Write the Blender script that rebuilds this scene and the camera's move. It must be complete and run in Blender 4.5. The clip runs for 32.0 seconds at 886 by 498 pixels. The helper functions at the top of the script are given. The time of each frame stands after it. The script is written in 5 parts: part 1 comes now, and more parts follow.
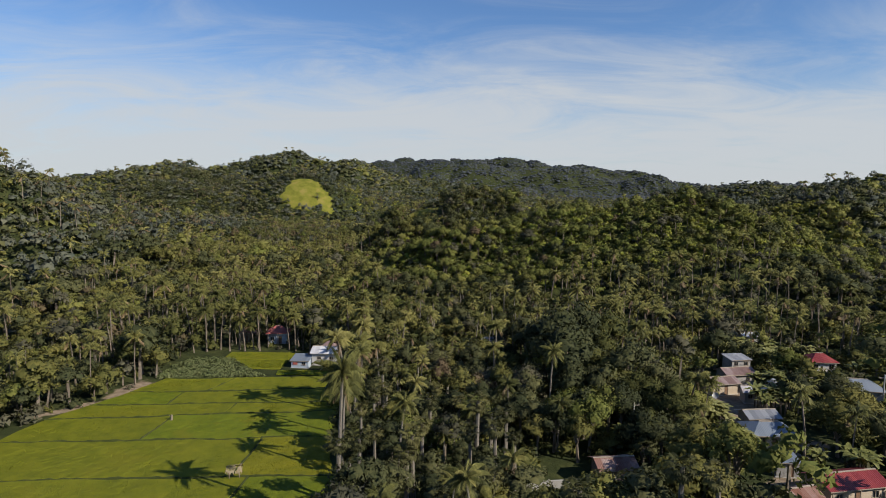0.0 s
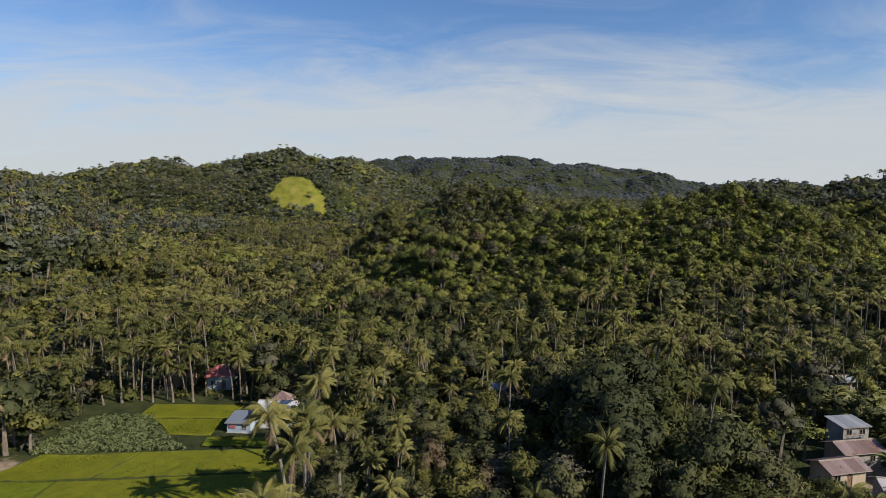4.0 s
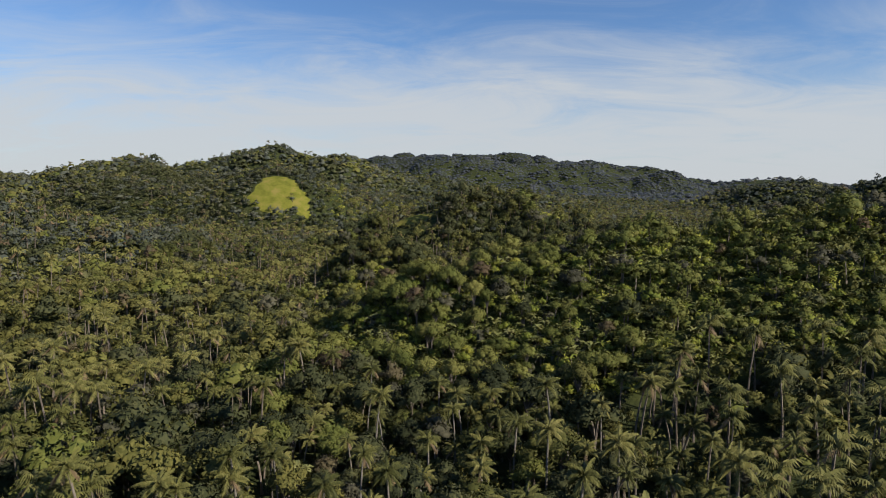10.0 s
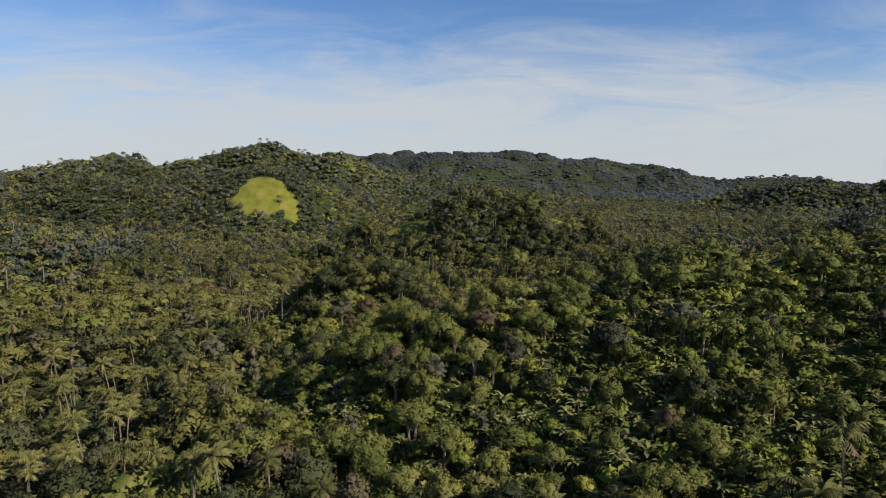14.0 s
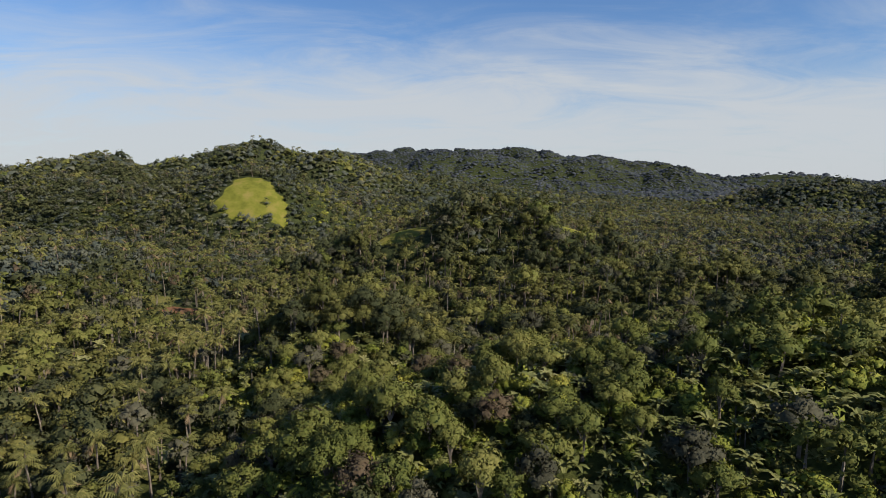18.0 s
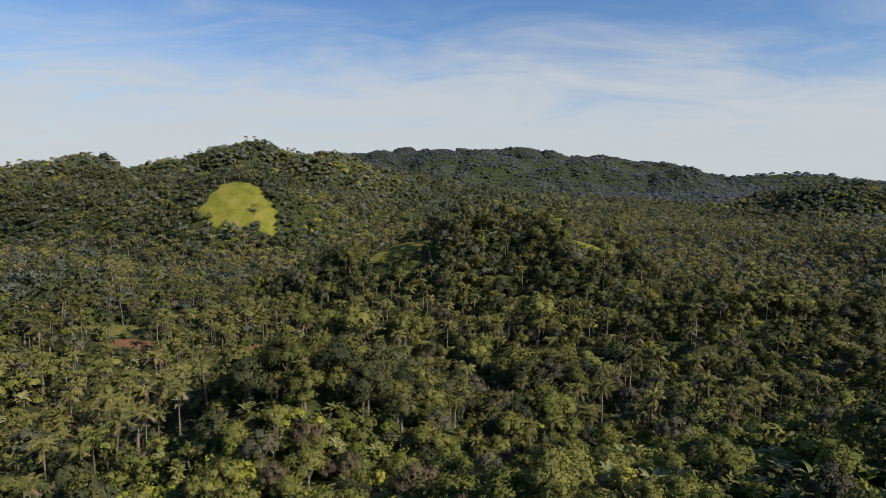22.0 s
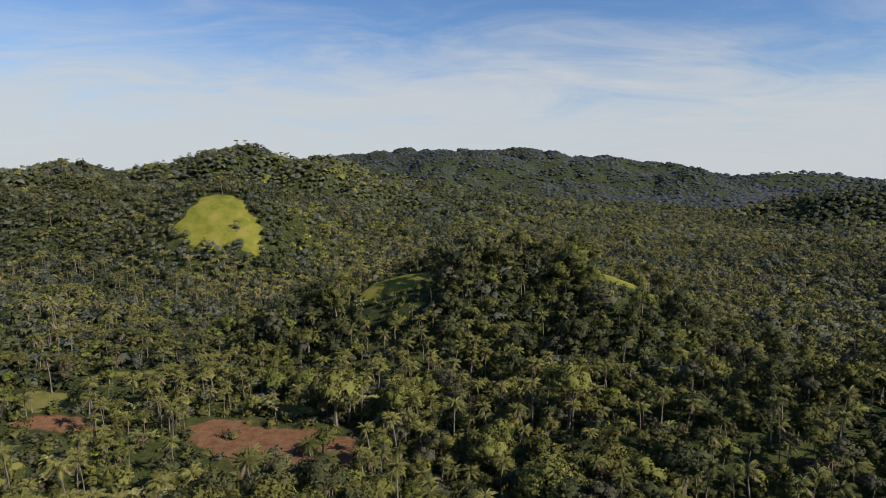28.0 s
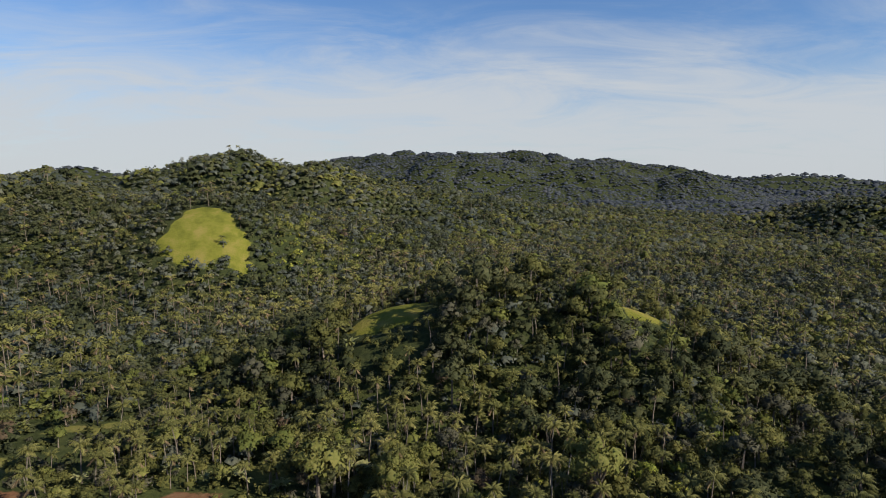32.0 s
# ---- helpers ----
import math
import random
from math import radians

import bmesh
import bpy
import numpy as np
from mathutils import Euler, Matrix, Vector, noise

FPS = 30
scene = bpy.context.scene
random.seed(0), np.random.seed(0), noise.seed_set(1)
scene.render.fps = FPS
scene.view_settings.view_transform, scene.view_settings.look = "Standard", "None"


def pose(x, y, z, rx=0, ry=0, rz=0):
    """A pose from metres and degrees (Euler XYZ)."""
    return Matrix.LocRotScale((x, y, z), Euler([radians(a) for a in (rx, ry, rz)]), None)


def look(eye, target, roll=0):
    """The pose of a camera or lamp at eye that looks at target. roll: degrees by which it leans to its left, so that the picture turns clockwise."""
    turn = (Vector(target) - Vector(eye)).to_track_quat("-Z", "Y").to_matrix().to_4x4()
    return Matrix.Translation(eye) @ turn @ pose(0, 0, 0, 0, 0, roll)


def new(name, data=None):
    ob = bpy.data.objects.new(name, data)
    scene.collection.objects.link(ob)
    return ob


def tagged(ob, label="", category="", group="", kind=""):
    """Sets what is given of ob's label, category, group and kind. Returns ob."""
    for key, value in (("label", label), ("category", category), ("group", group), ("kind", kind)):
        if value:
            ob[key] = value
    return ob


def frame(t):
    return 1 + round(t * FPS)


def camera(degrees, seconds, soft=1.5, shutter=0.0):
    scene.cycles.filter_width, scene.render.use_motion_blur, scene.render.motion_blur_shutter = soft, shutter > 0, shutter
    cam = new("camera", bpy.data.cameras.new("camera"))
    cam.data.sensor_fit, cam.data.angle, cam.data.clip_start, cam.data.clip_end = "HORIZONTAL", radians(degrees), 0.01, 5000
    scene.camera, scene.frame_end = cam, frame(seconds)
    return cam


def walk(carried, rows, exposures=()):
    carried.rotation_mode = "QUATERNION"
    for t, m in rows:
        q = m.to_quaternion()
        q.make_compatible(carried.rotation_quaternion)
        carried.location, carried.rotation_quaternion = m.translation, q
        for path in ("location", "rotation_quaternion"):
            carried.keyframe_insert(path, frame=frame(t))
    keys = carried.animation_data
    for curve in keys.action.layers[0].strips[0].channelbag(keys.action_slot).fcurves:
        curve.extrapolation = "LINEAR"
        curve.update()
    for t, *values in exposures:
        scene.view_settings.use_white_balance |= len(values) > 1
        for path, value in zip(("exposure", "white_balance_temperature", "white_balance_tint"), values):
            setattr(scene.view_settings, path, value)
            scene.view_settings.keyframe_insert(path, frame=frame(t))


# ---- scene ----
# ---------------------------------------------------------------- camera
cam = camera(73.0, 32.0, soft=0.5)
PATH = [
    (0, (-0.03, 0.0, 59.98), (-0.03, 1.99, 59.776), 0.1),
    (2, (0.584, 19.154, 59.571), (0.579, 21.144, 59.365), 0.1),
    (3.5, (1.143, 33.46, 59.523), (1.138, 35.449, 59.316), 0.1),
    (6, (2.239, 57.617, 60.113), (2.235, 59.605, 59.902), 0.1),
    (8, (3.209, 76.637, 61.215), (3.203, 78.625, 61.002), 0.1),
    (10, (4.139, 96.07, 63.033), (4.13, 98.058, 62.815), 0.1),
    (12, (5.021, 115.946, 64.857), (5.009, 117.933, 64.635), 0.1),
    (14, (5.893, 133.908, 66.745), (5.880, 135.894, 66.517), 0.1),
    (17, (6.687, 159.581, 69.053), (6.67, 161.567, 68.817), 0.1),
    (19, (7.318, 176.194, 70.77), (7.299, 178.179, 70.529), 0.1),
    (21, (7.467, 191.953, 72.84), (7.445, 193.938, 72.599), 0.1),
    (23, (7.277, 206.518, 75.403), (7.253, 208.503, 75.158), 0.1),
    (25, (6.589, 220.237, 78.41), (6.564, 222.221, 78.162), 0.0),
    (28, (5.824, 240.191, 83.044), (5.799, 242.175, 82.795), 0.0),
    (30, (5.45, 252.552, 86.304), (5.426, 254.537, 86.056), 0.0),
    (32, (5.1, 264.48, 89.584), (5.077, 266.464, 89.338), 0.0),
]
walk(cam, [(t, look(eye, target, roll)) for t, eye, target, roll in PATH], exposures=[(0, 0.44), (32, 0.44)])

# ---------------------------------------------------------------- world and sun
SUN_AZ, SUN_EL = radians(119), radians(34)  # clockwise from +y
SUN_WAY = Vector((math.sin(SUN_AZ) * math.cos(SUN_EL), math.cos(SUN_AZ) * math.cos(SUN_EL), math.sin(SUN_EL)))


def nodes_of(tree):
    def add(kind, **props):
        n = tree.nodes.new(kind)
        for k, v in props.items():
            if k in n.inputs.keys():
                n.inputs[k].default_value = v
        return n
    return add, tree.links.new


def build_world():
    w = bpy.data.worlds.new("sky")
    w.use_nodes = True
    scene.world = w
    t = w.node_tree
    t.nodes.clear()
    add, link = nodes_of(t)
    out = add("ShaderNodeOutputWorld")
    sky = add("ShaderNodeTexSky")
    sky.sky_type = "NISHITA"
    sky.sun_disc = False
    sky.sun_elevation, sky.sun_rotation = SUN_EL, SUN_AZ
    sky.altitude, sky.air_density, sky.dust_density, sky.ozone_density = 100, 1.0, 0.4, 2.2
    tint = add("ShaderNodeMix")
    tint.data_type, tint.blend_type = "RGBA", "MULTIPLY"
    tint.inputs["Factor"].default_value = 1.0
    link(sky.outputs["Color"], tint.inputs[6])
    tint.inputs[7].default_value = SKY_TINT
    blue = add("ShaderNodeBackground", Strength=SKY_STRENGTH)
    link(tint.outputs[2], blue.inputs["Color"])
    # clouds: a thin white sheet, dense low down, torn into wisps higher up
    co = add("ShaderNodeTexCoord")
    sep = add("ShaderNodeSeparateXYZ")
    link(co.outputs["Generated"], sep.inputs[0])
    up = add("ShaderNodeMath"); up.operation = "MAXIMUM"; up.inputs[1].default_value = 0.02
    link(sep.outputs["Z"], up.inputs[0])
    # plane projection: direction / (z + k)
    den = add("ShaderNodeMath"); den.operation = "ADD"; den.inputs[1].default_value = 0.16
    link(up.outputs[0], den.inputs[0])
    px = add("ShaderNodeMath"); px.operation = "DIVIDE"
    link(sep.outputs["X"], px.inputs[0]); link(den.outputs[0], px.inputs[1])
    py = add("ShaderNodeMath"); py.operation = "DIVIDE"
    link(sep.outputs["Y"], py.inputs[0]); link(den.outputs[0], py.inputs[1])
    cmb = add("ShaderNodeCombineXYZ")
    link(px.outputs[0], cmb.inputs[0]); link(py.outputs[0], cmb.inputs[1])
    rot = add("ShaderNodeMapping")
    rot.inputs["Rotation"].default_value = (0, 0, radians(CLOUD_TURN))
    rot.inputs["Scale"].default_value = CLOUD_STRETCH
    rot.inputs["Location"].default_value = CLOUD_PLACE
    link(cmb.outputs[0], rot.inputs["Vector"])
    n1 = add("ShaderNodeTexNoise", Scale=1.0, Detail=10.0, Roughness=0.62, Distortion=1.1)
    link(rot.outputs[0], n1.inputs["Vector"])
    n2 = add("ShaderNodeTexNoise", Scale=0.55, Detail=4.0, Roughness=0.5, Distortion=0.2)
    link(cmb.outputs[0], n2.inputs["Vector"])
    # cover grows towards the horizon
    cov = add("ShaderNodeMapRange")
    cov.interpolation_type = "SMOOTHSTEP"
    cov.inputs["From Min"].default_value, cov.inputs["From Max"].default_value = 0.06, 0.31
    cov.inputs["To Min"].default_value, cov.inputs["To Max"].default_value = 0.95, -0.34
    link(up.outputs[0], cov.inputs["Value"])
    s1 = add("ShaderNodeMath"); s1.operation = "MULTIPLY_ADD"; s1.inputs[1].default_value = 1.9; s1.inputs[2].default_value = -0.98
    link(n1.outputs["Fac"], s1.inputs[0])
    s2 = add("ShaderNodeMath"); s2.operation = "MULTIPLY_ADD"; s2.inputs[1].default_value = 0.9; s2.inputs[2].default_value = -0.45
    link(n2.outputs["Fac"], s2.inputs[0])
    a = add("ShaderNodeMath"); link(s1.outputs[0], a.inputs[0]); link(s2.outputs[0], a.inputs[1])
    b = add("ShaderNodeMath"); link(a.outputs[0], b.inputs[0]); link(cov.outputs[0], b.inputs[1])
    fac = add("ShaderNodeMapRange")
    fac.interpolation_type = "SMOOTHSTEP"
    fac.inputs["From Min"].default_value, fac.inputs["From Max"].default_value = -0.35, 1.0
    fac.inputs["To Min"].default_value, fac.inputs["To Max"].default_value = 0.0, 0.93
    link(b.outputs[0], fac.inputs["Value"])
    white = add("ShaderNodeBackground", Color=CLOUD_COLOUR, Strength=CLOUD_STRENGTH)
    mix = add("ShaderNodeMixShader")
    link(fac.outputs[0], mix.inputs[0]); link(blue.outputs[0], mix.inputs[1]); link(white.outputs[0], mix.inputs[2])
    link(mix.outputs[0], out.inputs["Surface"])


SKY_TINT, SKY_STRENGTH = (0.66, 0.85, 1.10, 1), 0.082
CLOUD_COLOUR, CLOUD_STRENGTH = (0.90, 0.95, 1.0, 1), 0.475
CLOUD_TURN, CLOUD_STRETCH, CLOUD_PLACE = 25, (1.0, 1.7, 1.0), (0.4, 0.9, 0.0)
build_world()

sun = new("sun", bpy.data.lights.new("sun", "SUN"))
sun.data.energy, sun.data.angle, sun.data.color = 5.0, radians(0.5), (1.0, 0.91, 0.78)
sun.matrix_world = look(SUN_WAY * 200, (0, 0, 0))

# ---------------------------------------------------------------- materials
def material(name, colours, rough=0.8, noise_scale=1.0, spots=None, bump=0.0, bump_scale=20.0, metal=0.0, translucent=0.0,
             tone=None, island=0.0, spec=0.3, coords="position"):
    """A procedural surface: a ramp of colours over two scales of noise; tone 'attribute' or 'object' shifts whole plants."""
    m = bpy.data.materials.new(name)
    m.use_nodes = True
    t = m.node_tree
    t.nodes.clear()
    add, link = nodes_of(t)
    out = add("ShaderNodeOutputMaterial")
    p = add("ShaderNodeBsdfPrincipled", Roughness=rough, Metallic=metal)
    p.inputs["Specular IOR Level"].default_value = spec
    if coords == "position":
        g = add("ShaderNodeNewGeometry"); src = g.outputs["Position"]
    else:
        g = add("ShaderNodeTexCoord"); src = g.outputs["Object"]
    n1 = add("ShaderNodeTexNoise", Scale=noise_scale, Detail=5.0, Roughness=0.6)
    link(src, n1.inputs["Vector"])
    n2 = add("ShaderNodeTexNoise", Scale=noise_scale * 9.0, Detail=3.0, Roughness=0.6)
    link(src, n2.inputs["Vector"])
    s = add("ShaderNodeMath"); s.operation = "MULTIPLY_ADD"; s.inputs[1].default_value = 0.45
    link(n2.outputs["Fac"], s.inputs[0]); link(n1.outputs["Fac"], s.inputs[2])
    low = add("ShaderNodeMath"); low.operation = "MULTIPLY_ADD"; low.inputs[1].default_value = 1.5; low.inputs[2].default_value = -0.6
    link(s.outputs[0], low.inputs[0])
    value = low.outputs[0]
    if tone:
        if tone == "attribute":
            a = add("ShaderNodeAttribute"); a.attribute_name = "tone"; src_t = a.outputs["Fac"]
        else:
            a = add("ShaderNodeObjectInfo"); src_t = a.outputs["Random"]
        k = add("ShaderNodeMath"); k.operation = "MULTIPLY"; k.inputs[1].default_value = 0.85
        link(src_t, k.inputs[0])
        k2 = add("ShaderNodeMath"); k2.operation = "MULTIPLY_ADD"; k2.inputs[1].default_value = 0.28
        link(value, k2.inputs[0]); link(k.outputs[0], k2.inputs[2])
        value = k2.outputs[0]
    if island:
        gi = add("ShaderNodeNewGeometry")
        k3 = add("ShaderNodeMath"); k3.operation = "MULTIPLY_ADD"; k3.inputs[1].default_value = island
        link(gi.outputs["Random Per Island"], k3.inputs[0])
        k4 = add("ShaderNodeMath"); k4.operation = "ADD"; k4.inputs[1].default_value = -island / 2
        link(value, k4.inputs[0]); link(k4.outputs[0], k3.inputs[2])
        value = k3.outputs[0]
    ramp = add("ShaderNodeValToRGB")
    els = ramp.color_ramp.elements
    while len(els) < len(colours):
        els.new(0.5)
    for i, c in enumerate(colours):
        els[i].position = i / (len(colours) - 1)
        els[i].color = (*c, 1)
    link(value, ramp.inputs[0])
    col = ramp.outputs[0]
    if spots:
        colour2, scale2, edge = spots
        n3 = add("ShaderNodeTexNoise", Scale=scale2, Detail=4.0, Roughness=0.65)
        link(src, n3.inputs["Vector"])
        mr = add("ShaderNodeMapRange")
        mr.inputs["From Min"].default_value, mr.inputs["From Max"].default_value = edge, edge + 0.12
        link(n3.outputs["Fac"], mr.inputs["Value"])
        mx = add("ShaderNodeMix"); mx.data_type = "RGBA"
        link(mr.outputs[0], mx.inputs["Factor"]); link(col, mx.inputs[6]); mx.inputs[7].default_value = (*colour2, 1)
        col = mx.outputs[2]
    link(col, p.inputs["Base Color"])
    if bump:
        nb = add("ShaderNodeTexNoise", Scale=bump_scale, Detail=4.0, Roughness=0.6)
        link(src, nb.inputs["Vector"])
        bp = add("ShaderNodeBump", Strength=bump, Distance=0.2)
        link(nb.outputs["Fac"], bp.inputs["Height"]); link(bp.outputs[0], p.inputs["Normal"])
    if translucent:
        tr = add("ShaderNodeBsdfTranslucent")
        link(col, tr.inputs["Color"])
        mx = add("ShaderNodeMixShader"); mx.inputs[0].default_value = translucent
        link(p.outputs[0], mx.inputs[1]); link(tr.outputs[0], mx.inputs[2])
        link(mx.outputs[0], out.inputs["Surface"])
    else:
        link(p.outputs[0], out.inputs["Surface"])
    return m


LEAF = {
    "broad": [(0.050, 0.060, 0.014), (0.088, 0.096, 0.020), (0.140, 0.140, 0.028), (0.21, 0.195, 0.040)],
    "shrub": [(0.055, 0.072, 0.014), (0.100, 0.122, 0.020), (0.165, 0.178, 0.028), (0.25, 0.235, 0.045)],
    "dark": [(0.030, 0.038, 0.013), (0.050, 0.060, 0.018), (0.080, 0.088, 0.026), (0.12, 0.122, 0.036)],
    "lime": [(0.11, 0.14, 0.018), (0.16, 0.185, 0.022), (0.22, 0.23, 0.03), (0.28, 0.27, 0.04)],
    "palm": [(0.060, 0.068, 0.022), (0.112, 0.118, 0.036), (0.180, 0.178, 0.054), (0.27, 0.25, 0.085)],
    "fan": [(0.060, 0.068, 0.030), (0.10, 0.105, 0.045), (0.15, 0.148, 0.065), (0.21, 0.20, 0.09)],
    "banana": [(0.082, 0.098, 0.018), (0.140, 0.150, 0.028), (0.200, 0.205, 0.045), (0.26, 0.25, 0.066)],
    "grey": [(0.070, 0.074, 0.034), (0.105, 0.105, 0.048), (0.145, 0.142, 0.064), (0.18, 0.172, 0.08)],
    "rust": [(0.13, 0.095, 0.04), (0.17, 0.125, 0.045), (0.18, 0.15, 0.05), (0.21, 0.18, 0.06)],
    # far and ridge carry the blue of distance haze in their leaf colours
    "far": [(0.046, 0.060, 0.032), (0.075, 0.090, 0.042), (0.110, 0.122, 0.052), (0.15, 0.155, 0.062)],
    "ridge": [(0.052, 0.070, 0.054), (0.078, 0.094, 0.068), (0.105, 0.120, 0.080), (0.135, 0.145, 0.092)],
}
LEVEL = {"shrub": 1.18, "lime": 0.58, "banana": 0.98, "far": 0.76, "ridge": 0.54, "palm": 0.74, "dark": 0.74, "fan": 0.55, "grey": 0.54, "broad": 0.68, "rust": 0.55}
# the raised blue of far adds to its haze tint
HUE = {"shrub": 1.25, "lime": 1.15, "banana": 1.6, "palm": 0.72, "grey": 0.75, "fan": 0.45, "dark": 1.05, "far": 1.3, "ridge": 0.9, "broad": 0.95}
SHEEN = {"palm": (0.6, 0.13), "banana": (0.55, 0.16), "fan": (0.6, 0.14)}
MAT = {}
for kind_of, cols in LEAF.items():
    for tone_of in ("attribute", "object"):
        MAT[kind_of, tone_of] = material(f"{kind_of}_leaves_{tone_of}", [(r * 1.02 * LEVEL.get(kind_of, 0.72), g * LEVEL.get(kind_of, 0.72), b * HUE.get(kind_of, 0.9)) for r, g, b in cols], rough=SHEEN.get(kind_of, (0.72, 0.1))[0], noise_scale=0.5, translucent=0.15, bump=0.55, bump_scale=2.6,
                                         tone=tone_of, island=0.5, spec=SHEEN.get(kind_of, (0.72, 0.1))[1])
M_DEAD = material("dry_frond", [(0.10, 0.065, 0.035), (0.15, 0.105, 0.055), (0.20, 0.15, 0.085)], rough=0.8, noise_scale=2.0, island=0.4)
M_BARK = material("palm_bark", [(0.10, 0.088, 0.07), (0.16, 0.142, 0.118), (0.23, 0.21, 0.175)], rough=0.9, noise_scale=1.5, bump=0.6, bump_scale=8)
M_WOOD_BARK = material("tree_bark", [(0.07, 0.055, 0.04), (0.14, 0.115, 0.09), (0.24, 0.21, 0.17)], rough=0.9, noise_scale=1.2, bump=0.6, bump_scale=6)

# ---------------------------------------------------------------- land
BASE = 18.0


def lattice(ix, iy, seed):
    h = (ix.astype(np.int64) * 374761393 + iy.astype(np.int64) * 668265263 + seed * 974711) & 0xFFFFFFFF
    h = ((h ^ (h >> 13)) * 1274126177) & 0xFFFFFFFF
    return ((h ^ (h >> 16)) & 0xFFFF) / 65535.0


def wave(x, y, size, seed):
    """Smooth value noise, 0 to 1."""
    u, v = np.asarray(x, float) / size, np.asarray(y, float) / size
    iu, iv = np.floor(u), np.floor(v)
    fu, fv = u - iu, v - iv
    fu, fv = fu * fu * (3 - 2 * fu), fv * fv * (3 - 2 * fv)
    a, b = lattice(iu, iv, seed), lattice(iu + 1, iv, seed)
    c, d = lattice(iu, iv + 1, seed), lattice(iu + 1, iv + 1, seed)
    return (a * (1 - fu) + b * fu) * (1 - fv) + (c * (1 - fu) + d * fu) * fv


# hills: centre x, y, height over the valley, half widths, turn in degrees, steepness
HILLS = [
    (85, 242, 37.0, 73, 45, -8, 2.2), (170, 226, 2.7, 45, 38, 0, 2.0), (10, 247, 25.1, 30, 28, -20, 2.2), (-20, 309, 18.1, 28, 28, 0, 2.2), (11, 470, 26.5, 60, 44, 0, 3.6),
    (30, 459, 39.2, 43, 28, 0, 2.6), (62, 447, 33.0, 30, 34, 0, 2.2), (94, 375, 18.0, 54, 28, 0, 2.0), (-202, 270, 57.3, 54, 65, 0, 2.0), (-230, 400, 30.0, 90, 90, 0, 2.0),
    (-166, 670, 52.2, 87, 73, 0, 3.4), (-289, 710, 65.6, 149, 81, 0, 2.6), (-135, 800, 48.9, 100, 107, 10, 2.2), (-384, 821, 85.4, 108, 96, 0, 2.2), (-293, 1097, 93.3, 331, 163, 0, 2.4),
    (-620, 900, 62.0, 200, 160, 0, 2.0), (40, 2090, 142.0, 600, 420, 0, 3.2), (560, 2040, 100.0, 230, 330, 0, 3.4), (250, 1500, 22.0, 400, 300, 0, 2.0), (-1600, 2500, 96.0, 380, 300, 0, 2.2),
    (900, 3300, 66.0, 1800, 500, 0, 3.0), (-900, 3600, 70.0, 1500, 500, 0, 3.0), (383, 507, 39.4, 72, 62, 0, 2.2), (298, 524, 32.4, 33, 67, 0, 2.4), (475, 948, 49.0, 89, 101, 0, 2.2),
    (656, 834, 50.2, 191, 113, 0, 2.0), (700, 1300, 40.0, 260, 200, 0, 2.0), (480, 299, 34.0, 159, 119, 0, 2.0), (-420, 100, 50.0, 160, 160, 0, 2.0), (420, -150, 40.0, 200, 200, 0, 2.0),
    (208, 310, 39.5, 96, 45, 0, 2.0), (-244, 960, 75.6, 117, 87, 0, 2.6), (-150, 945, 74.5, 136, 107, 0, 2.6),
    (-8, 474, 20.0, 24, 20, 0, 2.4), (70, 457, 20.0, 20, 18, 0, 2.4), (-78, 735, 30.0, 40, 40, 0, 2.2),
]


def flat_zone(x, y):
    """1 in the valley's level ground (fields and village), 0 on the hills."""
    d = np.hypot(np.maximum(np.abs(x - 5) - 80, 0) / 30, np.maximum(np.abs(y - 70) - 90, 0) / 30)
    return np.clip(1 - d, 0, 1)


def land(x, y):
    x, y = np.asarray(x, float), np.asarray(y, float)
    total = np.zeros(np.broadcast(x, y).shape)
    for cx, cy, h, sx, sy, turn, p in HILLS:
        c, s = math.cos(radians(turn)), math.sin(radians(turn))
        u, v = (x - cx) * c + (y - cy) * s, -(x - cx) * s + (y - cy) * c
        d = np.sqrt((u / sx) ** 2 + (v / sy) ** 2)
        total = total + (h * np.exp(-(d ** p) * 0.8)) ** 3
    h = total ** (1 / 3)
    rough = 1 - flat_zone(x, y)
    far = np.clip((y - 500) / 700, 0, 1)
    n = (wave(x, y, 38, 1) - 0.5) * 4 + (wave(x, y, 90, 2) - 0.5) * (4 + 14 * far) + (wave(x, y, 230, 3) - 0.5) * (3 + 22 * far) - 1.5
    n += (np.abs(wave(x, y, 420, 4) - 0.5) * 2 - 0.5) * 30 * far
    # gullies run down the hillsides
    cut = np.clip(h * 0.34, 0, 21)
    for size, seed, deep in ((130, 41, 1.0), (62, 42, 0.8)):
        w = wave(x + 30 * wave(x, y, 90, seed + 5), y + 30 * wave(x, y, 90, seed + 9), size, seed)
        n = n - cut * deep * ((1 - np.abs(2 * w - 1)) ** 2.5 - 0.28)
    keep = 0.35 + 0.65 * np.clip(h / 25, 0, 1)
    return BASE + h + n * rough * keep


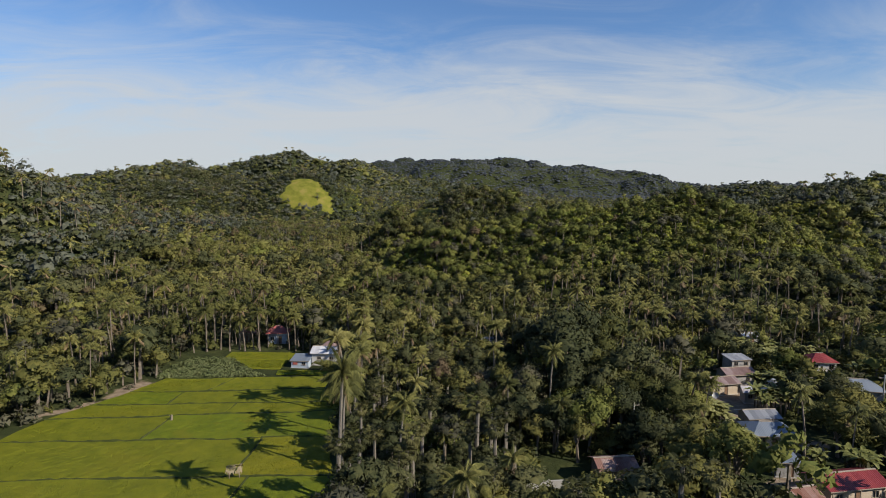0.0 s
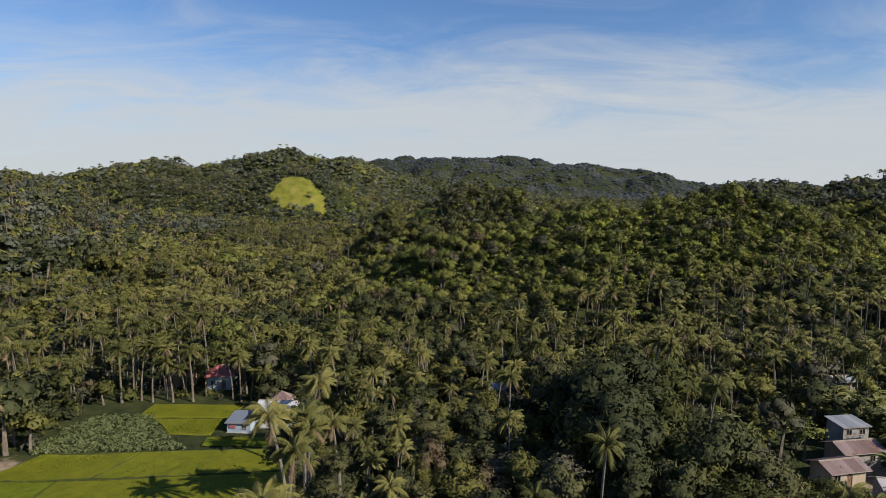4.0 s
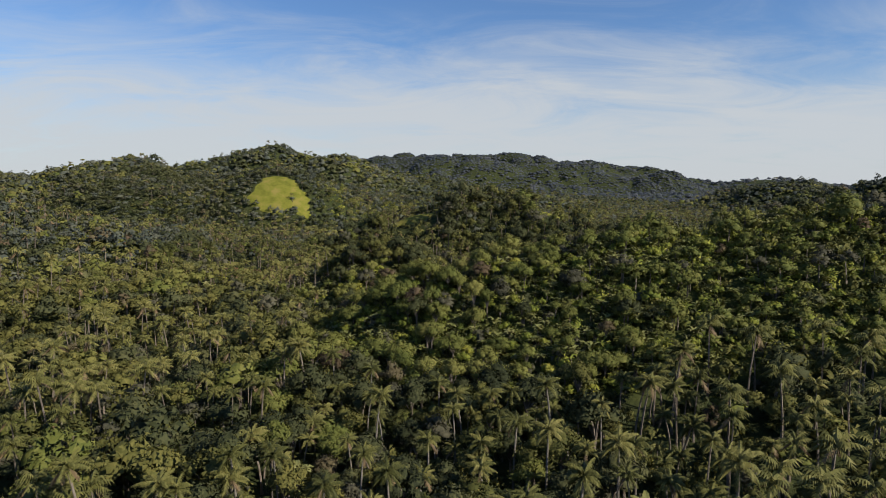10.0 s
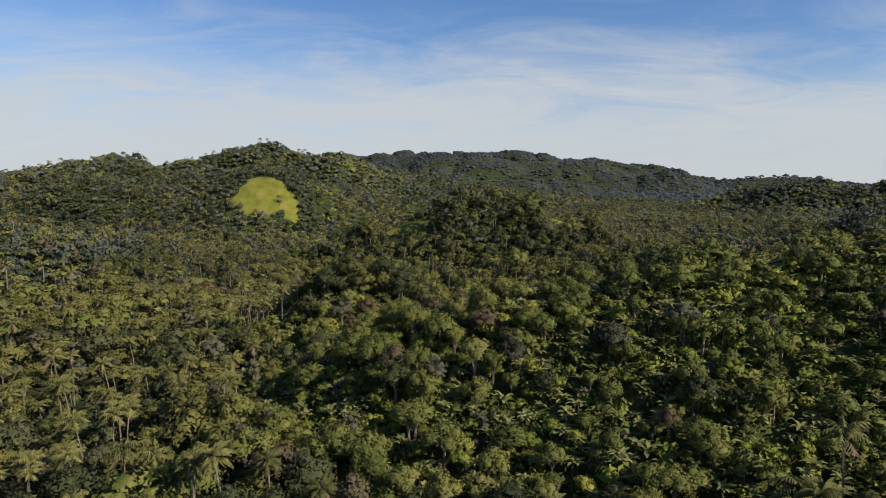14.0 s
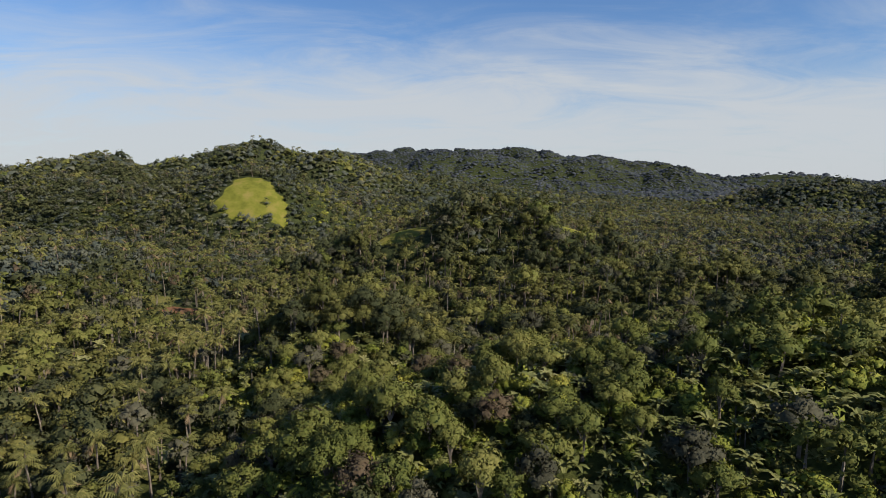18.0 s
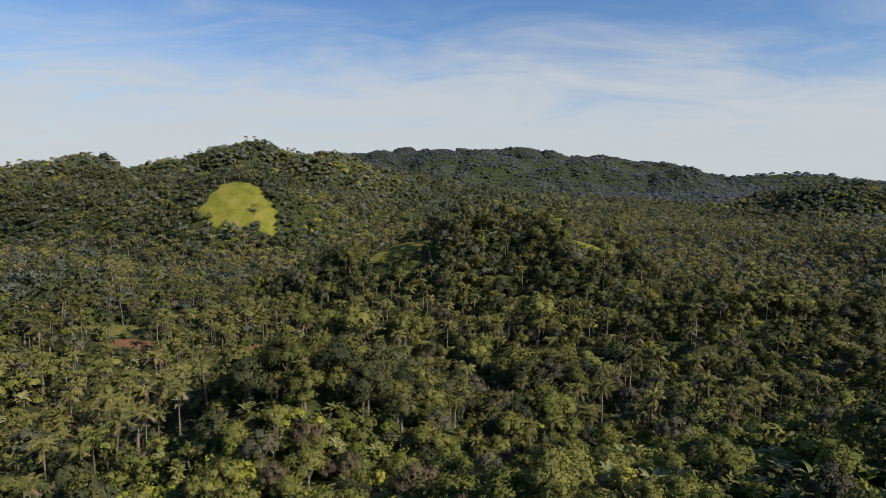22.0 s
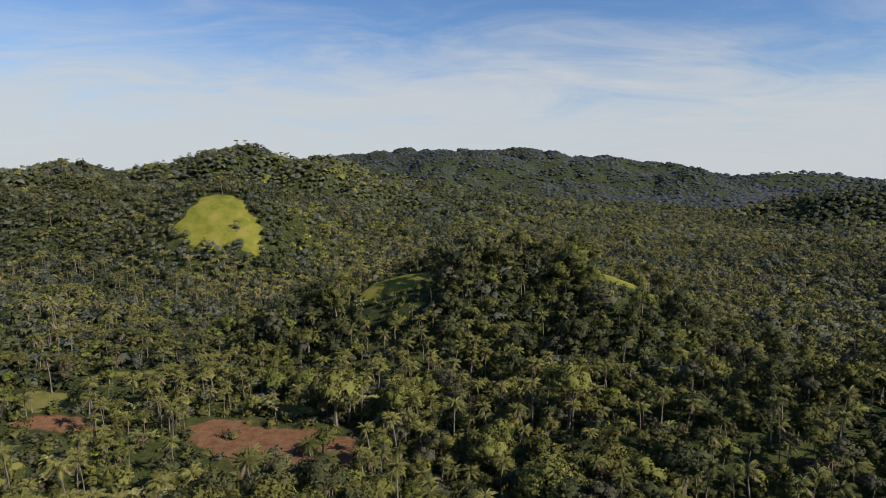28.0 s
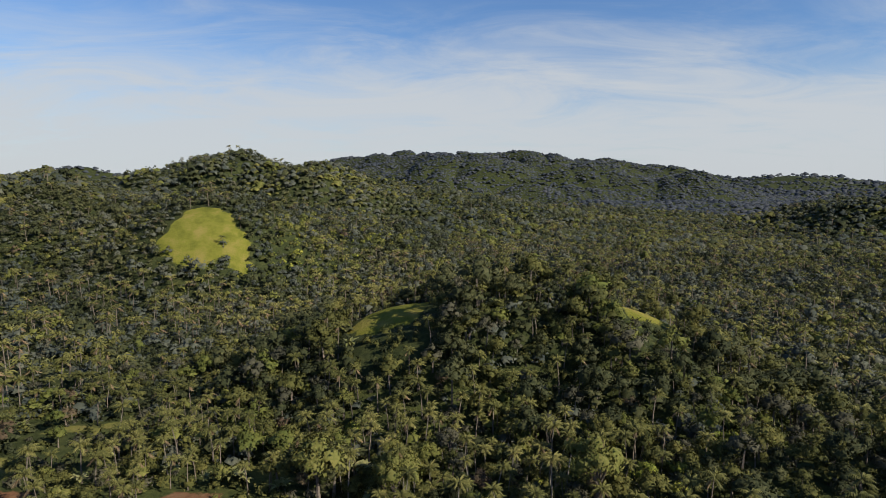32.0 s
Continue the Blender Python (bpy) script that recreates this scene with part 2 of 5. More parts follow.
# open ground on the plan: centre x, y, half widths, turn
MEADOWS = [(-15, 467, 14, 10, 25), (68, 458, 10, 8, -40)]
GRASS = MEADOWS + [(-144, 632, 15, 10, 0), (-151, 621, 11, 10, 0), (-134, 624, 10, 12, 0), (-140, 608, 14, 11, 0), (-120, 613, 7, 15, 33), (-158, 612, 6, 9, -12), (292, 500, 26, 9, 0), (-78, 730, 5, 7, 0), (-205, 262, 22, 12, 20)]
SOIL = [(-34, 375.5, 22, 11, -14), (-52, 384, 9, 6, 0), (-90, 381, 11, 4.5, -10), (-81, 331, 7, 4, 5), (122, 1100, 22, 12, 0)]
GLADE = [(-90, 419, 13, 1.6, 34), (-13, 424, 5.5, 2, 0), (-38, 399, 8, 4.5, -38), (-75, 439, 8, 3.5, 0), (-104, 392, 9, 5, 0), (-30, 790, 9, 9, 20)]


def spots_at(x, y, spots, ragged=0.35):
    x, y = np.asarray(x, float), np.asarray(y, float)
    best = np.zeros(np.broadcast(x, y).shape)
    for cx, cy, sx, sy, turn in spots:
        c, s = math.cos(radians(turn)), math.sin(radians(turn))
        u, v = (x - cx) * c + (y - cy) * s, -(x - cx) * s + (y - cy) * c
        d = np.sqrt((u / sx) ** 2 + (v / sy) ** 2) + (wave(x, y, 5, 7) - 0.5) * ragged
        best = np.maximum(best, np.clip((1.08 - d) / 0.16, 0, 1))
    return best


# the paddy's outline on the plan, as edges y -> x
def field_left(y):
    return np.interp(y, [20, 78, 92, 104, 112, 126, 143, 152], [-78, -76, -72, -69, -64, -60, -58, -54])


def field_right(y):
    return np.interp(y, [20, 77, 99, 124, 132, 134, 152], [-12, -15, -18, -22, -22, -36.5, -35])


def in_field(x, y, grow=0.0):
    return (y > 20) & (y < 148.5 + grow) & (x > field_left(y) - grow) & (x < field_right(y) + grow)


def sheet(name, xs, ys, zs, mat, attrs=None):
    nx, ny = len(xs), len(ys)
    X, Y = np.meshgrid(xs, ys)
    V = np.stack([X, Y, zs], -1).reshape(-1, 3)
    i = (np.arange(ny - 1)[:, None] * nx + np.arange(nx - 1)[None]).ravel()
    F = np.stack([i, i + 1, i + nx + 1, i + nx], 1)
    me = raw_mesh(name, V, F, [mat], attrs=attrs)
    return me


def raw_mesh(name, V, F, mats, index=None, attrs=None, normals=None):
    """A mesh from arrays of vertices and equal-sided faces; normals round off the shading of foliage."""
    me = bpy.data.meshes.new(name)
    k = F.shape[1]
    me.vertices.add(len(V)); me.vertices.foreach_set("co", np.ascontiguousarray(V, np.float32).ravel())
    me.loops.add(F.size); me.loops.foreach_set("vertex_index", np.ascontiguousarray(F, np.int32).ravel())
    me.polygons.add(len(F))
    me.polygons.foreach_set("loop_start", np.arange(0, F.size, k, dtype=np.int32))
    if index is not None:
        me.polygons.foreach_set("material_index", np.ascontiguousarray(index, np.int32))
    for m in mats:
        me.materials.append(m)
    for key, values in (attrs or {}).items():
        at = me.attributes.new(key, "FLOAT", "POINT")
        at.data.foreach_set("value", np.ascontiguousarray(values, np.float32).ravel())
    if normals is not None:
        at = me.attributes.new("custom_normal", "FLOAT_VECTOR", "POINT")
        at.data.foreach_set("vector", np.ascontiguousarray(normals, np.float32).ravel())
    me.update(calc_edges=True)
    if normals is None:
        me.validate()
        me.shade_flat()
    return me


def land_material():
    m = bpy.data.materials.new("hillside_ground")
    m.use_nodes = True
    t = m.node_tree
    t.nodes.clear()
    add, link = nodes_of(t)
    out, p = add("ShaderNodeOutputMaterial"), add("ShaderNodeBsdfPrincipled", Roughness=0.95)
    p.inputs["Specular IOR Level"].default_value = 0.1
    g = add("ShaderNodeNewGeometry")

    def tex(scale, detail=5.0):
        n = add("ShaderNodeTexNoise", Scale=scale, Detail=detail, Roughness=0.62)
        link(g.outputs["Position"], n.inputs["Vector"])
        return n.outputs["Fac"]

    def ramp(src, cols, lo=0.3, hi=0.7):
        r = add("ShaderNodeValToRGB")
        els = r.color_ramp.elements
        while len(els) < len(cols):
            els.new(0.5)
        for i, c in enumerate(cols):
            els[i].position = lo + (hi - lo) * i / (len(cols) - 1)
            els[i].color = (*c, 1)
        link(src, r.inputs[0])
        return r.outputs[0]

    def mix(fac, a, b):
        mx = add("ShaderNodeMix"); mx.data_type = "RGBA"
        link(fac, mx.inputs["Factor"]); link(a, mx.inputs[6]); link(b, mx.inputs[7])
        return mx.outputs[2]

    def attr(name):
        a = add("ShaderNodeAttribute"); a.attribute_name = name
        n = add("ShaderNodeMath"); n.operation = "MULTIPLY_ADD"; n.inputs[1].default_value = 0.9
        link(edge, n.inputs[0]); link(a.outputs["Fac"], n.inputs[2])
        r = add("ShaderNodeMapRange"); r.interpolation_type = "SMOOTHSTEP"
        r.inputs["From Min"].default_value, r.inputs["From Max"].default_value = 0.80, 1.08
        link(n.outputs[0], r.inputs["Value"])
        return r.outputs[0]

    edge = tex(0.45, 6.0)
    base = ramp(tex(0.3), [(0.018, 0.024, 0.009), (0.032, 0.040, 0.014), (0.055, 0.060, 0.020)])
    herbs = ramp(tex(0.9, 7.0), [(0.030, 0.040, 0.012), (0.065, 0.075, 0.020), (0.11, 0.115, 0.030)])
    herb = add("ShaderNodeAttribute"); herb.attribute_name = "herb"
    base = mix(herb.outputs["Fac"], base, herbs)
    grass = ramp(tex(0.12, 8.0), [(0.085, 0.095, 0.014), (0.140, 0.140, 0.022), (0.20, 0.165, 0.045)])
    soil = ramp(tex(0.5, 8.0), [(0.095, 0.046, 0.024), (0.15, 0.076, 0.040), (0.175, 0.105, 0.058)])
    glade = ramp(tex(0.3, 8.0), [(0.07, 0.075, 0.022), (0.12, 0.115, 0.03), (0.16, 0.135, 0.05)])
    dirt = ramp(tex(0.8, 6.0), [(0.13, 0.10, 0.07), (0.22, 0.17, 0.12), (0.28, 0.22, 0.16)])
    col = mix(attr("grass"), base, grass)
    col = mix(attr("glade"), col, glade)
    col = mix(attr("soil"), col, soil)
    col = mix(attr("yard"), col, dirt)
    link(col, p.inputs["Base Color"])
    bp = add("ShaderNodeBump", Strength=0.7, Distance=0.5)
    link(tex(1.2, 6.0), bp.inputs["Height"]); link(bp.outputs[0], p.inputs["Normal"])
    link(p.outputs[0], out.inputs["Surface"])
    return m


# yards and tracks of the village: x, y, half widths, turn
YARDS = [(54, 104, 3, 14, -12), (58, 112, 9, 4, 20), (24, 80, 8, 4, 0), (62, 121, 8, 3, 0), (52, 92, 10, 5, 0), (50, 77, 12, 4, 0),
         (80, 125, 5, 3, 0)]


def stretches(*marks):
    """Grid lines: from each mark on with its own step, up to the last."""
    return np.concatenate([np.arange(a, b, step) for (a, step), (b, _) in zip(marks, marks[1:])] + [[marks[-1][0]]])


def herb_at(x, y):
    """Low herbs that cover the ground of the first hill and the open second valley."""
    hill = (x > -48) & (x < 120) & (y > 198) & (y < 297)
    valley = (y > 297) & (y < 432) & (np.abs(x) < 150)
    return np.where(hill, 0.9, np.where(valley & (np.abs(x) < 90), 0.35, 0.0))


def build_ground():
    xs = stretches((-4300, 200), (-1700, 16), (-240, 4), (240, 16), (1700, 200), (4300, 1))
    ys = stretches((-1200, 60), (20, 4), (680, 13), (2500, 100), (4700, 1))
    X, Y = np.meshgrid(xs, ys)
    Z = land(X, Y)
    attrs = {"herb": herb_at(X, Y), "grass": spots_at(X, Y, GRASS), "soil": spots_at(X, Y, SOIL), "glade": spots_at(X, Y, GLADE), "yard": np.maximum(spots_at(X, Y, YARDS), np.where((Y > 40) & (Y < 128), np.clip(1.3 - np.abs(X - field_left(Y) + 1.8) / 2.2, 0, 1) * (wave(X, Y, 7, 31) > 0.55), 0))}
    me = sheet("ground", xs, ys, Z, land_material(), attrs)
    me.shade_smooth()
    ob = new("ground", me)
    return tagged(ob, "rolling forest floor with grassy clearings and bare soil", "ground", kind="structure")


build_ground()

# ---------------------------------------------------------------- plants as arrays
RNG = np.random.default_rng(5)


def unit(v):
    return v / np.maximum(np.linalg.norm(v, axis=-1, keepdims=True), 1e-9)


def frond(rng, length, rise, droop, leaflets, width, fill=0.7):
    """One feather leaf from the origin along +x: a rib that bends over, and leaflets on both sides that hang from it."""
    s = np.linspace(0, 1, leaflets + 1)
    ang = rise - droop * s ** 1.3
    step = length / leaflets
    rib = np.concatenate([[[0, 0, 0]], np.cumsum(np.stack([np.cos(ang[:-1]), 0 * ang[:-1], np.sin(ang[:-1])], 1) * step, 0)])
    V, F = [], []
    wid = width * (np.sin(np.pi * (0.12 + 0.83 * s)) ** 0.7)
    for i in range(leaflets):
        a, b = rib[i], rib[i + 1]
        for side in (-1, 1):
            hang = 0.75 + 0.5 * rng.random()
            tip = (a + b) / 2 + np.array([step * (0.9 + 0.8 * s[i]), side * wid[i] * (0.75 + 0.4 * rng.random()), -wid[i] * hang])
            n = len(V)
            V += [a, a + (b - a) * fill, tip]
            F.append([n, n + 1, n + 2])
    n = len(V)
    w = 0.05 * length / 4
    mid = rib[len(rib) // 2]
    V += [rib[0] + [0, -w, 0.03], rib[0] + [0, w, 0.03], mid + [0, 0, 0.03], rib[-1]]
    F += [[n, n + 1, n + 2], [n, n + 2, n + 3]]
    return np.array(V), np.array(F)


def turned(V, az, tilt=0.0):
    c, s = math.cos(az), math.sin(az)
    ct, st = math.cos(tilt), math.sin(tilt)
    V = V @ np.array([[ct, 0, st], [0, 1, 0], [-st, 0, ct]])
    return V @ np.array([[c, s, 0], [-s, c, 0], [0, 0, 1]])


def rounded(V, F, centre, soft):
    """Splits faces apart, turns them outward from a centre and blends their normals with the outward direction."""
    P = V[F]
    g = np.cross(P[:, 1] - P[:, 0], P[:, 2] - P[:, 0])
    g = unit(g)
    if centre is None:
        return P.reshape(-1, 3), np.repeat(g, 3, 0)
    o = unit(P - centre)
    back = (g * o.mean(1)).sum(1) < 0
    P[back] = P[back][:, ::-1]
    o[back] = o[back][:, ::-1]
    g[back] *= -1
    N = unit(soft * o + (1 - soft) * g[:, None] + [0, 0, 0.12])
    return P.reshape(-1, 3), N.reshape(-1, 3)


class Soup:
    """Loose triangles with normals and a material number each."""

    def __init__(self):
        self.V, self.N, self.M = [], [], []

    def add(self, V, F, m=0, centre=None, soft=0.6):
        V, N = rounded(np.asarray(V, float), np.asarray(F, int), centre, soft)
        self.V.append(V); self.N.append(N); self.M.append(np.full(len(V) // 3, m))
        return self

    def arrays(self):
        V = np.concatenate(self.V)
        return V, np.arange(len(V)).reshape(-1, 3), np.concatenate(self.M), np.concatenate(self.N)


def tube(points, radii, sides):
    """A tapered trunk through the given points."""
    P, V, F = np.asarray(points, float), [], []
    for i, (p, r) in enumerate(zip(P, radii)):
        a = np.linspace(0, 2 * np.pi, sides, endpoint=False)
        V.append(p + np.stack([np.cos(a) * r, np.sin(a) * r, 0 * a], 1))
    for i in range(len(P) - 1):
        for k in range(sides):
            a, b = i * sides + k, i * sides + (k + 1) % sides
            F += [[a, b, b + sides], [a, b + sides, a + sides]]
    return np.concatenate(V), np.array(F)


def palm_parts(rng, lod):
    """Trunk and fronds of a coconut palm: (trunk V, F), its top, list of (frond V, F, dry)."""
    h = rng.uniform(5.5, 11.5)
    lean = rng.uniform(-1, 1, 2) * 1.1
    steps = (7, 3, 2)[lod]
    s = np.linspace(0, 1, steps)
    P = np.stack([lean[0] * s ** 2, lean[1] * s ** 2, h * s], 1)
    trunk = tube(P, np.interp(s, [0, 0.08, 1], [0.26, 0.17, 0.11]) * (1.0, 0.9, 0.9)[lod], (7, 4, 3)[lod])
    top = P[-1]
    n = (21, 15, 9)[lod]
    fronds = []
    for i in range(n):
        az = i * 2.39996 + rng.uniform(-0.25, 0.25)
        q = i / (n - 1)
        rise = np.interp(q, [0, 0.35, 0.75, 1], [1.38, 0.95, 0.35, -0.45]) + rng.uniform(-0.15, 0.15)
        L = rng.uniform(1.95, 2.65) * (0.85 if q < 0.15 else 1)
        V, F = frond(rng, L, rise, np.interp(q, [0, 1], [1.5, 1.3]) + rng.uniform(-0.2, 0.7), (30, 8, 3)[lod], (0.44, 0.56, 0.78)[lod] * rng.uniform(0.85, 1.1), (0.9, 0.98, 1.0)[lod])
        fronds.append((turned(V, az) + top, F, q > 0.86 and rng.random() < 0.4))
    return trunk, top, fronds


def palm(rng, lod):
    out = Soup()
    trunk, top, fronds = palm_parts(rng, lod)
    for V, F, dry in fronds:
        out.add(V, F, 2 if dry else 0, top - [0, 0, 1.4], 0.42)
    out.add(*trunk, 1)
    if lod == 0:
        for k in range(6):  # nuts
            a = k * 1.05
            c = top + np.array([math.cos(a) * 0.32, math.sin(a) * 0.32, -0.35])
            o = np.array([[0.16, 0, 0], [-0.08, 0.14, 0], [-0.08, -0.14, 0], [0, 0, 0.2], [0, 0, -0.2]]) + c
            out.add(o, [[0, 1, 3], [1, 2, 3], [2, 0, 3], [1, 0, 4], [2, 1, 4], [0, 2, 4]], 2)
    return out.arrays()


def sprays(rng, P, N, size, leaves, loose=0.55):
    """Leaf sprays at P facing N: small fans of pointed leaves."""
    k = len(P)
    N = unit(N + rng.normal(0, loose, (k, 3)))
    T = unit(np.cross(N, rng.normal(0, 1, (k, 3))))
    B = np.cross(N, T)
    V, F = [], []
    for j in range(leaves):
        a = 2 * np.pi * (j + rng.random(k)) / leaves
        d = np.cos(a)[:, None] * T + np.sin(a)[:, None] * B
        e = -np.sin(a)[:, None] * T + np.cos(a)[:, None] * B
        L = (size * rng.uniform(0.7, 1.3, k))[:, None]
        w = L * (0.34 if leaves > 2 else 0.46)
        droop = -0.30 * L * N + rng.normal(0, 0.12, (k, 3)) * L
        tri = np.stack([P + d * L * 0.05 - e * w * 0.6, P + d * L * 0.55 + e * w, P + d * L + droop], 1)
        V.append(tri.reshape(-1, 3))
        F.append(np.arange(3 * k).reshape(k, 3) + 3 * k * j)
    return np.concatenate(V), np.concatenate(F)


ICO = None


def lobe(rng, c, r, jag=0.16, low=-0.45):
    """An uneven leaf mass: a jittered icosahedron without its underside."""
    global ICO
    if ICO is None:
        bm = bmesh.new()
        bmesh.ops.create_icosphere(bm, subdivisions=1, radius=1)
        bm.verts.ensure_lookup_table()
        ICO = np.array([v.co[:] for v in bm.verts]), np.array([[v.index for v in f.verts] for f in bm.faces])
        bm.free()
    V, F = ICO
    V = turned(turned(V, rng.uniform(0, 6.28), rng.uniform(0.2, 0.9)), rng.uniform(0, 6.28))
    F = F[V[F].mean(1)[:, 2] > low]
    W = V * (1 + rng.uniform(-jag, jag, (len(V), 1))) * r * [1, 1, 0.85] + c
    return W, F


def broadleaf(rng, lod, wide=None, tall=None, dense=1.0, leaf=1.0):
    """A tree with a lumpy crown of several domes, each set with leaf sprays."""
    R = wide or rng.uniform(1.9, 3.5)
    h = tall or rng.uniform(5.0, 9.0)
    ch = h * rng.uniform(0.5, 0.66)
    out = Soup()
    heart = np.array([0, 0, h - ch * 0.75])
    if lod == 3:
        V, F = lobe(rng, np.zeros(3), R * rng.uniform(0.9, 1.35), 0.3, 0.12)
        return out.add(V, F, 0, np.array([0, 0, -R * 0.5]), 0.85).arrays()
    nl = (11, 6, 4)[lod]
    lobes = []
    for i in range(nl):
        a, r = i * 2.4 + rng.uniform(-0.5, 0.5), R * (0.0 if i == 0 else rng.uniform(0.40, 0.78))
        zc = h - ch * (0.28 if i == 0 else 0.26 + 0.42 * (r / R) ** 2 + rng.uniform(0, 0.28))
        lobes.append((np.array([math.cos(a) * r, math.sin(a) * r, zc]), R * rng.uniform(0.34, 0.52) * (1.0, 1.1, 1.2)[lod]))
    total = int((600, 150, 44)[lod] * dense)
    size = (0.34, 0.47, 0.88)[lod] * leaf * (R / 2.7) ** 0.5
    for c, r in lobes:
        mid = c * 0.6 + heart * 0.4
        out.add(*lobe(rng, c, r * (0.58, 0.58, 0.62)[lod], 0.25, (-0.35, -0.15, 0.0)[lod]), 0, mid, 0.95)
        k = total // nl
        d = unit(rng.normal(0, 1, (k, 3)) + [0, 0, 0.4])
        P = c + d * r * rng.uniform(0.62, 1.08, (k, 1)) * [1, 1, 0.85]
        out.add(*sprays(rng, P, d, size, (2, 2, 1)[lod], (0.42, 0.40, 0.40)[lod]), 0, mid, 0.62)
    if lod < 2 and R > 2.2:
        lean = rng.uniform(-0.5, 0.5, 2)
        P = [[0, 0, -0.4], [lean[0] * 0.4, lean[1] * 0.4, h * 0.25], [lean[0], lean[1], h * 0.62]]
        out.add(*tube(P, [0.30, 0.20, 0.12], 6 if lod == 0 else 3), 1)
        if lod == 0:
            for c, r in lobes[1:6]:
                out.add(*tube([[lean[0] * 0.6, lean[1] * 0.6, h * 0.34], (np.array([lean[0], lean[1], h * 0.5]) + c) / 2, c], [0.13, 0.09, 0.04], 4), 1)
    return out.arrays()


def shrub(rng, lod):
    return broadleaf(rng, lod, wide=rng.uniform(1.2, 2.1), tall=rng.uniform(2.8, 4.8), dense=0.62, leaf=0.95)


def banana(rng, lod):
    """A clump of banana stems with broad arching blades."""
    out = Soup()
    for stem in range((3, 2, 1)[min(lod, 2)]):
        bx, by = rng.uniform(-0.9, 0.9, 2) if stem else (0, 0)
        h = rng.uniform(1.8, 3.2)
        if lod == 0:
            out.add(*tube([[bx, by, -0.2], [bx, by, h]], [0.16, 0.10], 5), 1)
        for i in range((8, 6, 5)[min(lod, 2)]):
            az = i * 2.4 + rng.uniform(-0.3, 0.3)
            L, w = rng.uniform(1.9, 2.8), rng.uniform(0.30, 0.42)
            seg = (5, 3, 2)[min(lod, 2)]
            s = np.linspace(0, 1, seg + 1)
            ang = rng.uniform(0.75, 1.35) - rng.uniform(1.2, 2.0) * s
            rib = np.concatenate([[[0, 0, 0]], np.cumsum(np.stack([np.cos(ang[:-1]), 0 * s[:-1], np.sin(ang[:-1])], 1) * L / seg, 0)])
            ww = w * np.sin(np.pi * (0.1 + 0.85 * s)) ** 0.6
            V = np.concatenate([rib, rib + np.stack([0 * s, ww, 0.25 * ww], 1), rib + np.stack([0 * s, -ww, 0.25 * ww], 1)])
            F, m = [], seg + 1
            for j in range(seg):
                F += [[j, j + 1, m + j + 1], [j, m + j + 1, m + j], [j + 1, j, 2 * m + j], [j + 1, 2 * m + j, 2 * m + j + 1]]
            out.add(turned(V, az) + [bx, by, h], F, 0, np.array([bx, by, h - 1.0]), 0.25)
    return out.arrays()


def fan_palm(rng, lod):
    """A stout palm with round pleated fans."""
    out = Soup()
    h = rng.uniform(6.5, 10)
    out.add(*tube([[0, 0, -0.3], [0.1, 0, h * 0.5], [0.15, 0.1, h]], [0.34, 0.27, 0.22], 7 if lod == 0 else 4), 1)
    n = (32, 16)[min(lod, 1)]
    for i in range(n):
        q = i / (n - 1)
        rise = np.interp(q, [0, 0.5, 1], [1.3, 0.45, -0.75]) + rng.uniform(-0.12, 0.12)
        stalk, r = rng.uniform(0.75, 1.25), rng.uniform(0.60, 0.88)
        k = (9, 5)[min(lod, 1)]
        V, F = [[0, -0.04, 0], [0, 0.04, 0], [stalk, 0, 0]], [[0, 1, 2]]
        for j in range(k):
            a = np.linspace(-1.9, 1.9, k)[j]
            tip = [stalk + math.cos(a) * r, math.sin(a) * r, -0.22 * r * abs(a) / 1.9 - rng.uniform(0, 0.2)]
            b0, b1 = a - 0.23, a + 0.23
            m = len(V)
            V += [[stalk + math.cos(b0) * r * 0.55, math.sin(b0) * r * 0.55, 0.05], [stalk + math.cos(b1) * r * 0.55, math.sin(b1) * r * 0.55, -0.05], tip]
            F += [[2, m, m + 1], [m, m + 2, m + 1]]
        out.add(turned(np.array(V), i * 2.4, -rise) + [0.15, 0.1, h], F, 0, np.array([0.15, 0.1, h - 0.6]), 0.4)
    return out.arrays()


def bush(rng, lod):
    R = rng.uniform(0.9, 1.9)
    out = Soup()
    out.add(*lobe(rng, np.array([0, 0, R * 0.55]), R * 0.5, 0.25, -0.1), 0, np.zeros(3), 0.7)
    k = (130, 34, 6, 1)[lod]
    d = unit(rng.normal(0, 1, (k, 3)) + [0, 0, 0.5])
    P = d * R * rng.uniform(0.35, 1.1, (k, 1)) * [1, 1, 0.8] + [0, 0, R * 0.6]
    out.add(*sprays(rng, P, d, (0.38, 0.52, 1.3, 2.0)[lod], 3 if lod == 0 else 2), 0, np.zeros(3), 0.6)
    return out.arrays()


def clump(rng, lod):
    """A low rounded leaf mass that closes the canopy."""
    out = Soup()
    R = rng.uniform(2.1, 3.3)
    c = np.array([0, 0, rng.uniform(1.6, 3.4)])
    out.add(*lobe(rng, c, R * (0.60, 0.80)[lod - 2], 0.22, 0.05), 0, c - [0, 0, R * 0.6], 0.95)
    k = 24 if lod == 2 else 5
    d = unit(rng.normal(0, 1, (k, 3)) * [1, 1, 0.6] + [0, 0, 0.8])
    out.add(*sprays(rng, c + d * R * rng.uniform(0.6, 1.05, (k, 1)) * [1, 1, 0.85], d, 0.85, 1, 0.4), 0, c - [0, 0, R * 0.6], 0.6)
    return out.arrays()


# ---------------------------------------------------------------- where plants grow
def seg_distance(x, y):
    """Distance on the plan from the valley's middle line, over which the nearest trees stand."""
    return np.hypot(x - 5, y - np.clip(y, 85, 370))


